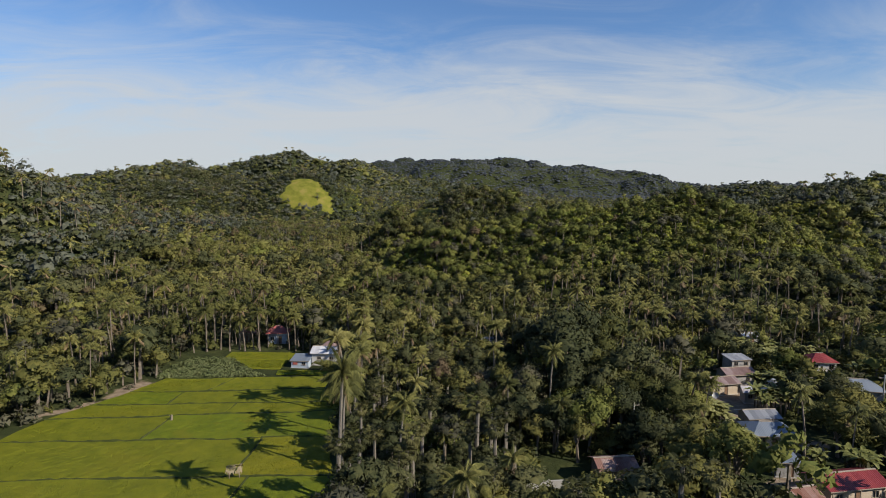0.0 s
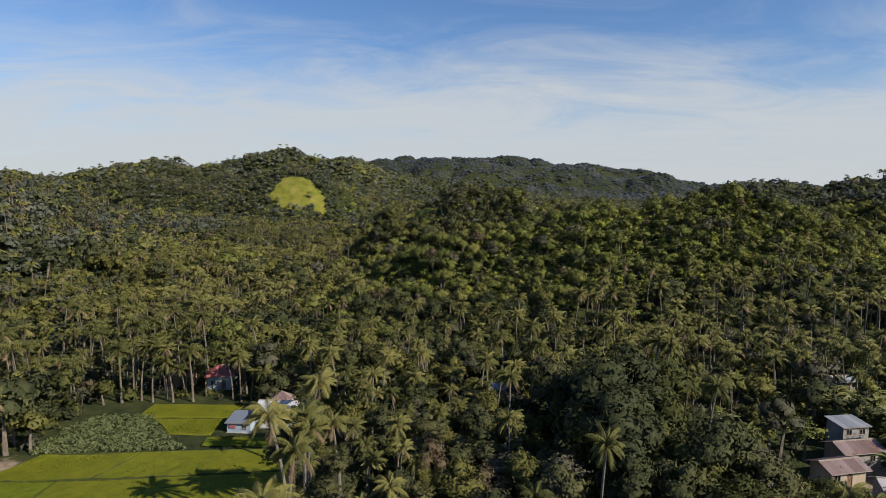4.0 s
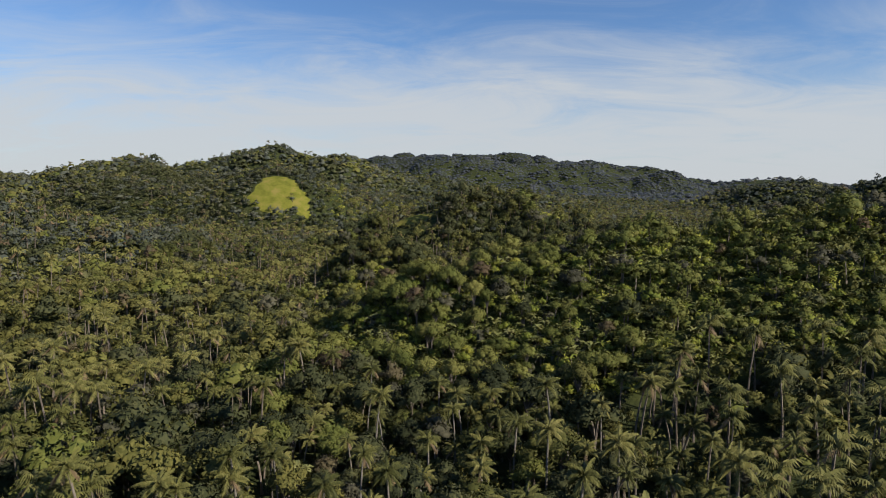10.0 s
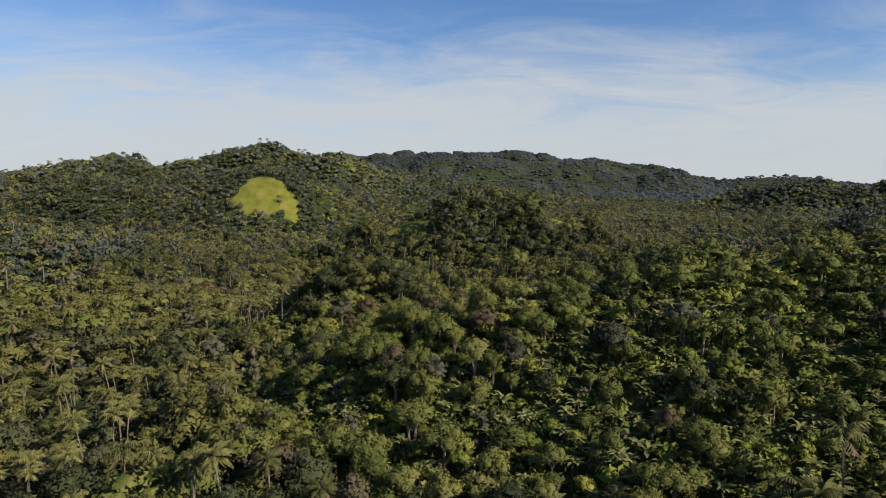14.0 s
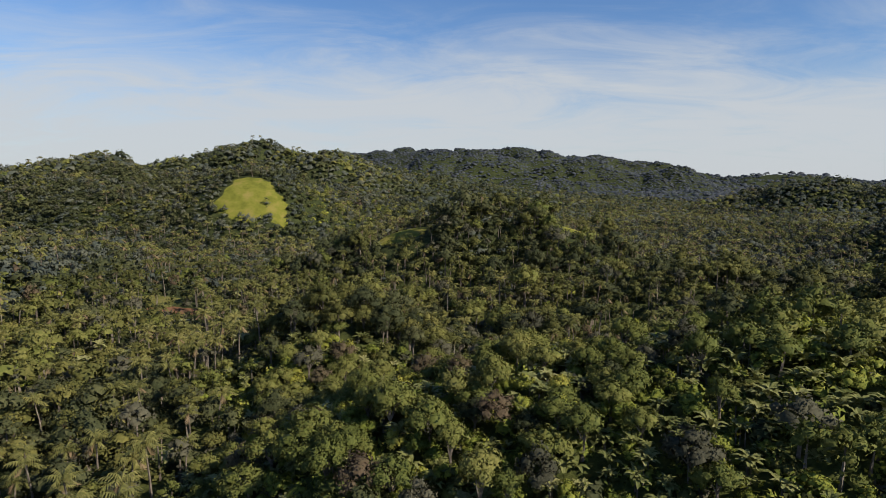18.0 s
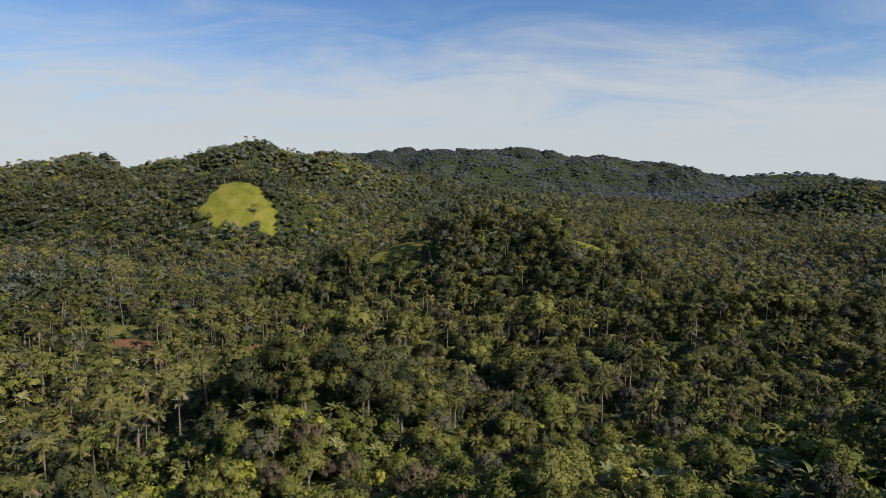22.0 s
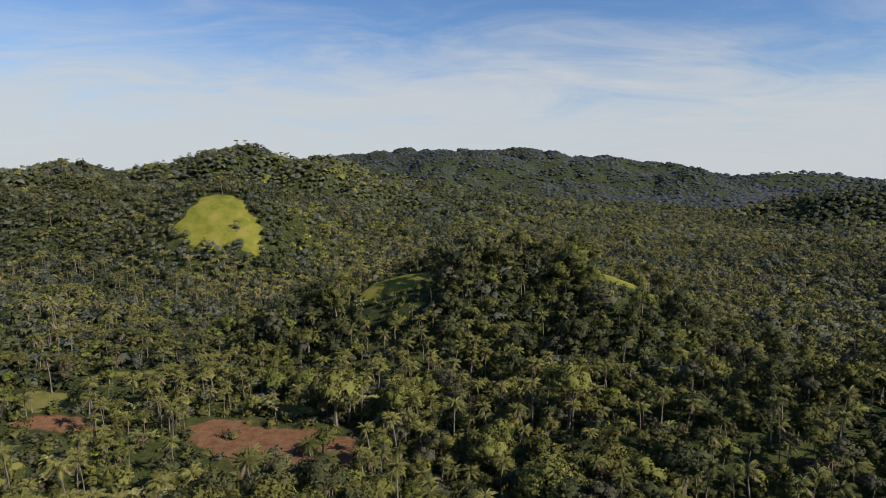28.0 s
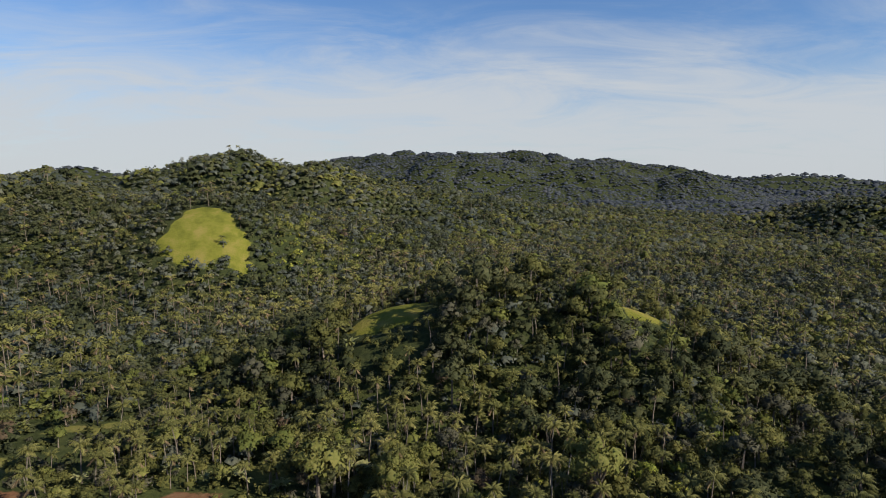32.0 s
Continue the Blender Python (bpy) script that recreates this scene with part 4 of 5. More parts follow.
for i_, (x_, y_, w_, h_, k_) in enumerate(((33, 99, 4.2, 11.5, "broad"), (38, 103, 4.0, 11, "dark"), (29, 95, 3.8, 10, "dark"), (37, 93, 4.4, 12, "broad"), (27, 104, 3.6, 11, "dark"),
                                           (41, 98, 3.4, 9.5, "lime"), (33.5, 76.5, 3.6, 8.5, "lime"), (40.5, 78, 3.4, 8.5, "lime"), (37, 82, 3.0, 7.0, "dark"), (60.5, 88, 4.4, 9.0, "broad"),
                                           (66, 94, 4.2, 9.0, "broad"), (66, 86, 4.0, 8.0, "dark"), (71, 104, 3.6, 8.5, "dark"), (30, 87, 3.4, 9.0, "dark"), (72, 122, 3.6, 8.5, "lime"))):
    big_tree(("tall broad tree with dense green foliage beside the village", "bright green tree beside the village shacks")[k_ == "lime"], x_, y_, w_, h_, k_, i_ + 1)

# ---------------------------------------------------------------- small builders
def boxes_mesh(name, boxes, mat):
    """One mesh of axis-aligned boxes: (x0, y0, z0, x1, y1, z1)."""
    V, F = [], []
    for x0, y0, z0, x1, y1, z1 in boxes:
        n = len(V)
        V += [(x0, y0, z0), (x1, y0, z0), (x1, y1, z0), (x0, y1, z0), (x0, y0, z1), (x1, y0, z1), (x1, y1, z1), (x0, y1, z1)]
        F += [[n + a for a in f] for f in ((0, 3, 2, 1), (4, 5, 6, 7), (0, 1, 5, 4), (1, 2, 6, 5), (2, 3, 7, 6), (3, 0, 4, 7))]
    return raw_mesh(name, np.array(V, float), np.array(F), [mat])


# ---------------------------------------------------------------- rice field
M_RICE = [material(f"rice_{i}", c, rough=0.75, noise_scale=0.45, bump=1.0, bump_scale=4.0, spec=0.15, translucent=0.15, spots=((0.152, 0.152, 0.011), 0.11, 0.54))
          for i, c in enumerate(([(0.086, 0.104, 0.008), (0.138, 0.148, 0.010), (0.190, 0.186, 0.014)],
                                 [(0.078, 0.106, 0.008), (0.122, 0.150, 0.010), (0.170, 0.184, 0.014)],
                                 [(0.112, 0.118, 0.008), (0.162, 0.158, 0.010), (0.215, 0.195, 0.014)]))]
M_BUND = material("bund_grass", [(0.024, 0.032, 0.006), (0.040, 0.050, 0.009), (0.065, 0.068, 0.016)], rough=0.9, noise_scale=0.9, bump=0.8, bump_scale=4)
# bunds that run across the field: y at its western and eastern edge
ROWS = [(52, 55), (64, 67), (79.0, 83.0), (91.6, 97.0), (101.8, 108.6), (109.2, 113.2), (116.6, 121.0), (124.6, 128.4)]
CUTS = [(-44,), (-29.5,), (-31,), (-50,), (-40.5,), (-52,), (-47,), ()]


def rice_plot(corners, mat, seed, label):
    """A bed of standing rice with a rough top and steep edges: corners sw, se, ne, nw on the plan."""
    rng = np.random.default_rng(seed)
    sw, se, ne, nw = (np.array(c, float) for c in corners)
    nx, ny = max(6, int(np.linalg.norm(se - sw) / 0.8)), max(5, int(np.linalg.norm(nw - sw) / 0.8))
    gu, gv = np.linspace(0, 1, nx), np.linspace(0, 1, ny)
    du, dv = 0.12 / np.linalg.norm(se - sw), 0.12 / np.linalg.norm(nw - sw)
    gu[1], gu[-2], gv[1], gv[-2] = du, 1 - du, dv, 1 - dv
    u, v = np.meshgrid(gu, gv)
    P = (sw * (1 - u)[..., None] + se * u[..., None]) * (1 - v)[..., None] + (nw * (1 - u)[..., None] + ne * u[..., None]) * v[..., None]
    iu, iv = np.meshgrid(np.arange(nx), np.arange(ny))
    edge = np.minimum(np.minimum(iu, nx - 1 - iu), np.minimum(iv, ny - 1 - iv))
    wob = (wave(P[..., 0], P[..., 1], 2.3, seed) - 0.5) * 0.5 * (edge < 1) + (wave(P[..., 0], P[..., 1], 9, 77) - 0.5) * 2.2
    z = land(P[..., 0], P[..., 1]) + np.where(edge < 0.5, 0.04, 0.24) + rng.uniform(-0.045, 0.045, u.shape) + (wave(P[..., 0], P[..., 1], 4, 5) - 0.5) * 0.2
    V = np.stack([P[..., 0] + wob, P[..., 1] + wob * 0.6, z], -1).reshape(-1, 3)
    i = (np.arange(ny - 1)[:, None] * nx + np.arange(nx - 1)[None]).ravel()
    me = raw_mesh("rice_plot", V, np.stack([i, i + 1, i + nx + 1, i + nx], 1), [mat])
    return tagged(new("rice_plot", me), label, "rice field", "rice plots")


def build_field():
    rng = np.random.default_rng(3)
    plots = []
    for r in range(len(ROWS) - 1):
        (a0, a1), (b0, b1) = ROWS[r], ROWS[r + 1]
        xl, xr = float(field_left((a0 + b0) / 2)), float(field_right((a1 + b1) / 2))
        cuts = [xl, *CUTS[r], xr]
        for k in range(len(cuts) - 1):
            x0, x1 = cuts[k] + 0.12, cuts[k + 1] - 0.12

            def yy(x, lo, hi):
                return np.interp(x, [xl, xr], [lo, hi])
            lo0 = float(field_left(a0)) if k == 0 else x0
            hi0 = float(field_left(b0)) if k == 0 else x0 + 0.9
            lo1 = float(field_right(a1)) if k == len(cuts) - 2 else x1
            hi1 = float(field_right(b1)) if k == len(cuts) - 2 else x1 + 0.9
            plots.append(((lo0, yy(x0, a0, a1) + 0.16), (lo1, yy(x1, a0, a1) + 0.16), (hi1, yy(x1, b0, b1) - 0.16), (hi0, yy(x0, b0, b1) - 0.16)))
    # plots beside and behind the cassava
    plots += [((-37.6, 128.9), (-22.5, 129.3), (-22.2, 133.0), (-36.8, 133.0)), ((-44.2, 133.8), (-36.4, 134.0), (-36.2, 141.0), (-49.6, 140.2)),
              ((-52.2, 140.9), (-36.2, 141.7), (-35.2, 147.5), (-52.4, 147.0)), ((-37.2, 130.0), (-36.9, 130.0), (-36.7, 133.4), (-37.0, 133.4))][:3]
    for i, c in enumerate(plots):
        m = (2, 2, 0, 1, 0, 2, 0, 1)[i % 8] if c[0][1] < 100 else (0, 0, 1, 0)[i % 4]
        rice_plot(c, M_RICE[m], 40 + i, ("bright green rice growing dense in a paddy plot", "yellowish green ripening rice in a paddy plot")[m == 2])
    # loose blades that break the plots' surface
    u, v = rng.uniform(0.05, 0.95, (2, len(plots), 900))
    C = np.array(plots, float)
    P = (C[:, None, 0] * (1 - u)[..., None] + C[:, None, 1] * u[..., None]) * (1 - v)[..., None] + (C[:, None, 3] * (1 - u)[..., None] + C[:, None, 2] * u[..., None]) * v[..., None]
    x, y = P.reshape(-1, 2).T
    z = land(x, y) + 0.14
    a = rng.uniform(0, 2 * np.pi, len(x))
    L, lean = rng.uniform(0.13, 0.26, len(x)), rng.uniform(-0.2, 0.2, (len(x), 2))
    V = np.stack([np.stack([x - np.cos(a) * 0.10, y - np.sin(a) * 0.10, z], 1), np.stack([x + np.cos(a) * 0.10, y + np.sin(a) * 0.10, z], 1),
                  np.stack([x + lean[:, 0], y + lean[:, 1], z + L], 1)], 1).reshape(-1, 3)
    me = raw_mesh("rice_blades", V, np.arange(len(V)).reshape(-1, 3), [M_RICE[0]])
    tagged(new("rice_blades", me), "tips of green rice standing above the plots", "rice", kind="stuff")
    # bunds: weedy mud banks between the plots, across the field and along it
    lines = [((float(field_left(a0)), a0), (float(field_right(a1)), a1)) for a0, a1 in ROWS[1:]]
    for r, cuts in enumerate(CUTS[:-1]):
        for c in cuts:
            xl, xr = float(field_left(ROWS[r][0])), float(field_right(ROWS[r][1]))
            lines.append(((c, float(np.interp(c, [xl, xr], ROWS[r]))), (c + 0.9, float(np.interp(c, [xl, xr], ROWS[r + 1])))))
    for (x0, y0), (x1, y1) in lines:
        n = max(4, int(math.hypot(x1 - x0, y1 - y0) / 0.9))
        side = np.array([-(y1 - y0), x1 - x0]) / math.hypot(x1 - x0, y1 - y0)
        V, F = [], []
        for k in range(n + 1):
            p = np.array([x0 + (x1 - x0) * k / n, y0 + (y1 - y0) * k / n])
            wob = (float(wave(p[0], p[1], 9, 77)) - 0.5) * 2.2
            p = p + [wob, wob * 0.6]
            g = ground_z(*p)
            hgt, half = 0.24 + 0.24 * rng.random() ** 2, 0.19 + 0.09 * rng.random()
            V += [(*(p - side * half), g - 0.1), (*(p - side * half * 0.45), g + hgt), (*(p + side * half * 0.45), g + hgt * 0.92), (*(p + side * half), g - 0.1)]
            if k:
                q = 4 * k
                F += [[q - 4 + j, q + j, q + j + 1, q - 3 + j] for j in range(3)]
        tagged(new("field_bund", raw_mesh("field_bund", np.array(V), np.array(F), [M_BUND])), "weedy mud bank between rice plots", "bund", "field bunds")


build_field()

M_CASSAVA = material("cassava_leaves", [(0.075, 0.095, 0.034), (0.12, 0.14, 0.052), (0.18, 0.19, 0.08)], rough=0.6, noise_scale=0.4, translucent=0.2, island=0.5)


def build_cassava():
    rng = np.random.default_rng(9)
    x, y = jittered(rng, -63, -36, 124, 141, 0.6)
    left = np.interp(y, [125, 134, 141], [-61.5, -62, -59])
    right = np.interp(y, [126, 128, 131, 140], [-39.5, -39, -43, -50])
    ok = (x > left) & (x < right) & (y > 125.2 + (x + 60) * 0.12) & (y < 140.5)
    x, y = x[ok], y[ok]
    out = Soup()
    for xi, yi in zip(x, y):
        h = rng.uniform(0.5, 0.85)
        k = 9
        d = unit(rng.normal(0, 1, (k, 3)) + [0, 0, 0.7])
        P = np.array([xi, yi, ground_z(xi, yi) + h * 0.55]) + d * [0.45, 0.45, h * 0.42]
        out.add(*sprays(rng, P, d, 0.36, 2), 0, np.array([xi, yi, ground_z(xi, yi) - 0.4]), 0.5)
    V, F, M, N = out.arrays()
    tagged(new("cassava_crop", raw_mesh("cassava_crop", V, F, [M_CASSAVA], normals=N)), "greyish green crop growing in a dense bed beside the rice", "crop", kind="stuff")


build_cassava()

M_STRAW = material("straw", [(0.20, 0.15, 0.09), (0.30, 0.24, 0.15), (0.42, 0.35, 0.24)], rough=0.95, noise_scale=2.0, bump=0.9, bump_scale=12)
M_POST = material("weathered_post", [(0.14, 0.11, 0.08), (0.22, 0.18, 0.14), (0.32, 0.28, 0.22)], rough=0.9, noise_scale=2.0, bump=0.5, bump_scale=15)


def field_shelter(x, y):
    """A small ragged thatch roof on four sticks."""
    ob = thing("field_shelter", pose(x, y, ground_z(x, y), 0, 0, 15), "small ragged straw shelter on sticks at the bund", "shelter")
    for sx in (-0.7, 0.7):
        for sy in (-0.5, 0.5):
            part("post", raw_mesh("shelter_post", *tube([[sx, sy, -0.1], [sx * 0.95, sy, 1.4]], [0.06, 0.05], 5), [M_POST]), ob)
    rng = np.random.default_rng(4)
    for side in (-1, 1):
        out = Soup()
        for k in range(70):
            u, v = rng.uniform(-1.1, 1.1), rng.random()
            p = np.array([u, side * (0.05 + 0.8 * v), 1.95 - 0.65 * v + rng.uniform(-0.05, 0.08)])
            q = p + [rng.uniform(-0.2, 0.2), side * 0.4, -0.34]
            out.add([p + [-0.09, 0, 0], p + [0.09, 0, 0.02], q], [[0, 1, 2]])
        V, F, *_ = out.arrays()
        part("thatch", raw_mesh("thatch", V, F, [M_STRAW]), ob)
    part("ridge_pole", raw_mesh("ridge_pole", *tube([[-1.2, 0, 1.9], [1.2, 0.02, 1.98]][::1], [0.05, 0.05], 4), [M_POST]), ob)


field_shelter(-29.9, 82.2)


def stump(x, y):
    ob = thing("tree_stump", pose(x, y, ground_z(x, y)), "short grey stump standing in the rice", "stump")
    part("trunk", raw_mesh("stump_trunk", *tube([[0, 0, -0.1], [0.05, 0, 0.6], [0.1, 0.05, 1.25]], [0.3, 0.2, 0.13], 7), [M_POST]), ob)
    part("branch", raw_mesh("stump_branch", *tube([[0.05, 0, 0.7], [-0.35, 0.1, 1.15]], [0.1, 0.05], 5), [M_POST]), ob)


stump(-48.1, 102.4)

# ---------------------------------------------------------------- houses
def sheet_metal(name, cols, rough=0.45, metal=0.35, spots=None):
    return material(name, cols, rough=rough, noise_scale=0.6, metal=metal, tone="object", spots=spots, spec=0.4)


ROOF = {
    "zinc": sheet_metal("zinc_roof", [(0.17, 0.18, 0.20), (0.24, 0.25, 0.27), (0.31, 0.32, 0.34)]),
    "blue": sheet_metal("bluish_roof", [(0.15, 0.175, 0.21), (0.20, 0.23, 0.27), (0.25, 0.285, 0.33)]),
    "red": sheet_metal("red_roof", [(0.13, 0.016, 0.018), (0.18, 0.025, 0.025), (0.23, 0.045, 0.04)], metal=0.0),
    "faded": sheet_metal("faded_red_roof", [(0.26, 0.055, 0.045), (0.34, 0.085, 0.07), (0.37, 0.13, 0.11)], metal=0.0),
    "rusty": sheet_metal("rusty_roof", [(0.13, 0.05, 0.035), (0.20, 0.11, 0.085), (0.32, 0.26, 0.24)], rough=0.7, metal=0.1, spots=((0.13, 0.05, 0.03), 0.5, 0.5)),
    "pink": sheet_metal("pinkish_rust_roof", [(0.10, 0.060, 0.055), (0.16, 0.105, 0.098), (0.23, 0.175, 0.17)], rough=0.7, metal=0.1, spots=((0.12, 0.055, 0.04), 0.4, 0.52)),
    "grey": sheet_metal("grey_roof", [(0.20, 0.21, 0.23), (0.28, 0.295, 0.32), (0.38, 0.39, 0.41)], rough=0.6),
    "white": sheet_metal("white_roof", [(0.33, 0.33, 0.35), (0.41, 0.41, 0.43), (0.48, 0.48, 0.49)], rough=0.75, metal=0.0, spots=((0.36, 0.26, 0.23), 0.35, 0.6)),
    "orange": sheet_metal("orange_roof", [(0.20, 0.08, 0.045), (0.27, 0.115, 0.065), (0.31, 0.16, 0.10)], metal=0.0),
}
WALL = {
    "white": material("white_wall", [(0.36, 0.35, 0.34), (0.46, 0.45, 0.44), (0.54, 0.53, 0.51)], noise_scale=0.5, bump=0.2, bump_scale=10, spots=((0.33, 0.31, 0.29), 0.9, 0.62)),
    "cream": material("cream_wall", [(0.32, 0.26, 0.19), (0.42, 0.345, 0.26), (0.50, 0.42, 0.33)], noise_scale=0.5, bump=0.2, bump_scale=10, spots=((0.34, 0.27, 0.20), 0.9, 0.62)),
    "block": material("grey_block_wall", [(0.20, 0.19, 0.18), (0.28, 0.27, 0.26), (0.36, 0.35, 0.33)], noise_scale=0.7, bump=0.3, bump_scale=6, spots=((0.14, 0.13, 0.12), 0.6, 0.56)),
    "plank": material("plank_wall", [(0.13, 0.09, 0.06), (0.22, 0.16, 0.11), (0.31, 0.24, 0.17)], noise_scale=1.2, bump=0.3, bump_scale=9),
    "bluegrey": material("bluegrey_wall", [(0.22, 0.26, 0.32), (0.32, 0.37, 0.43), (0.40, 0.45, 0.50)], noise_scale=0.6, bump=0.2, bump_scale=9),
}
M_TRIM = material("trim_wood", [(0.20, 0.16, 0.12), (0.30, 0.25, 0.20), (0.42, 0.36, 0.30)], noise_scale=2.0)
M_GLASS = material("window_glass", [(0.015, 0.018, 0.02), (0.03, 0.034, 0.04), (0.045, 0.05, 0.055)], rough=0.12, spec=0.5)
M_DOOR = material("door_wood", [(0.10, 0.06, 0.035), (0.17, 0.10, 0.06), (0.22, 0.15, 0.09)], noise_scale=1.5)
M_CONC = material("concrete", [(0.24, 0.235, 0.22), (0.33, 0.32, 0.30), (0.42, 0.41, 0.38)], noise_scale=0.6, bump=0.3, bump_scale=6, spots=((0.15, 0.14, 0.12), 0.5, 0.58))


def wall_mesh(length, height, openings, mat, thick=0.15, lift=0.0):
    """A wall along x, outer face at y = 0, with holes (centre, sill, width, height)."""
    cuts = sorted(openings)
    out, x = [], -length / 2
    for c, sill, w, h in cuts:
        out.append((x, 0, lift, c - w / 2, thick, height))
        out.append((c - w / 2, 0, lift, c + w / 2, thick, sill)) if sill > lift + 0.02 else None
        out.append((c - w / 2, 0, sill + h, c + w / 2, thick, height))
        x = c + w / 2
    out.append((x, 0, lift, length / 2, thick, height))
    return boxes_mesh("house_wall", out, mat)


def roof_sheet(L, u0, u1, run, rise, top, mat):
    """One ribbed sheet of a slope whose eave runs along x at y = 0: from the eave up to the ridge or hip."""
    n = 9
    us = np.linspace(u0, u1, n)
    slack = max((L - top) / 2, 1e-6)
    reach = np.clip((L / 2 - np.abs(us)) / slack, 0, 1) if top < L - 1e-3 else np.ones(n)
    lift = np.where(np.arange(n) % 2, 0.035, 0.0)
    V = np.concatenate([np.stack([us, 0 * us, lift], 1), np.stack([us, run * reach, rise * reach + lift], 1)])
    F = np.array([[i, i + 1, n + i + 1, n + i] for i in range(n - 1)])
    V2 = V - [0, 0, 0.03]
    return raw_mesh("roof_sheet", np.concatenate([V, V2]), np.concatenate([F, F[:, ::-1] + 2 * n]), [mat])


def add_roof(house, w, d, z, rise, over, top, mat, label, sheet_w=1.0, offset=(0, 0)):
    """A gable (top = full length) or hipped roof over a w x d plan."""
    W, D = w + 2 * over, d + 2 * over
    ridge = W if top is None else max(0.3, W - D * top)
    ox, oy = offset
    cap = boxes_mesh("roof", [(ox - ridge / 2, oy - 0.13, z + rise - 0.04, ox + ridge / 2, oy + 0.13, z + rise + 0.07),
                              (ox - W / 2, oy - D / 2 - 0.02, z - 0.12, ox + W / 2, oy - D / 2 + 0.03, z - 0.005),
                              (ox - W / 2, oy + D / 2 - 0.03, z - 0.12, ox + W / 2, oy + D / 2 + 0.02, z - 0.005)], M_TRIM)
    roof = part("roof", cap, house, label)
    sides = [(W, D / 2, ridge, pose(ox, oy - D / 2, z)), (W, D / 2, ridge, pose(ox, oy + D / 2, z, 0, 0, 180))]
    if top is not None:
        sides += [(D, (W - ridge) / 2, 0.02, pose(ox + W / 2, oy, z, 0, 0, 90)), (D, (W - ridge) / 2, 0.02, pose(ox - W / 2, oy, z, 0, 0, -90))]
    for L, run, tp, m in sides:
        k = max(2, round(L / sheet_w))
        edges = np.linspace(-L / 2, L / 2, k + 1)
        for i in range(k):
            s = part("roof_sheet", roof_sheet(L, edges[i], edges[i + 1], run, rise, tp, mat), roof)
            s.matrix_basis = m
    return roof


def shed_roof(house, w, d, z, rise, mat, label, offset=(0, 0), over=0.3, sheet_w=1.0):
    W, D = w + 2 * over, d + 2 * over
    ox, oy = offset
    roof = part("roof", boxes_mesh("roof", [(ox - W / 2, oy + D / 2 - 0.05, z + rise - 0.14, ox + W / 2, oy + D / 2, z + rise - 0.01), (ox - W / 2, oy - D / 2, z - 0.13, ox + W / 2, oy - D / 2 + 0.05, z - 0.01)], M_TRIM), house, label)
    k = max(2, round(W / sheet_w))
    edges = np.linspace(-W / 2, W / 2, k + 1)
    for i in range(k):
        s = part("roof_sheet", roof_sheet(W, edges[i], edges[i + 1], D, rise, W, mat), roof)
        s.matrix_basis = pose(ox, oy - D / 2, z)
    return roof


def opening_parts(house, wall_pose, wall_ob, c, sill, w, h, door=False):
    """Frame, pane or leaf, and sill of one opening, under its wall."""
    fr = [(c - w / 2, -0.03, sill, c - w / 2 + 0.07, 0.10, sill + h), (c + w / 2 - 0.07, -0.03, sill, c + w / 2, 0.10, sill + h),
          (c - w / 2, -0.03, sill + h - 0.07, c + w / 2, 0.10, sill + h)]
    if door:
        part("door", boxes_mesh("house_door", [(c - w / 2 + 0.075, 0.03, sill, c + w / 2 - 0.075, 0.08, sill + h - 0.075)], M_DOOR), wall_ob)
        part("door_frame", boxes_mesh("door_frame", fr, M_TRIM), wall_ob)
    else:
        fr += [(c - 0.025, -0.01, sill + 0.06, c + 0.025, 0.08, sill + h - 0.07)]
        part("window_frame", boxes_mesh("window_frame", fr, M_TRIM), wall_ob)
        part("window_pane", boxes_mesh("window_pane", [(c - w / 2 + 0.075, 0.085, sill + 0.06, c + w / 2 - 0.075, 0.095, sill + h - 0.075)], M_GLASS), wall_ob)
        part("window_sill", boxes_mesh("window_sill", [(c - w / 2 - 0.08, -0.10, sill - 0.06, c + w / 2 + 0.08, 0.06, sill)], M_TRIM), wall_ob)


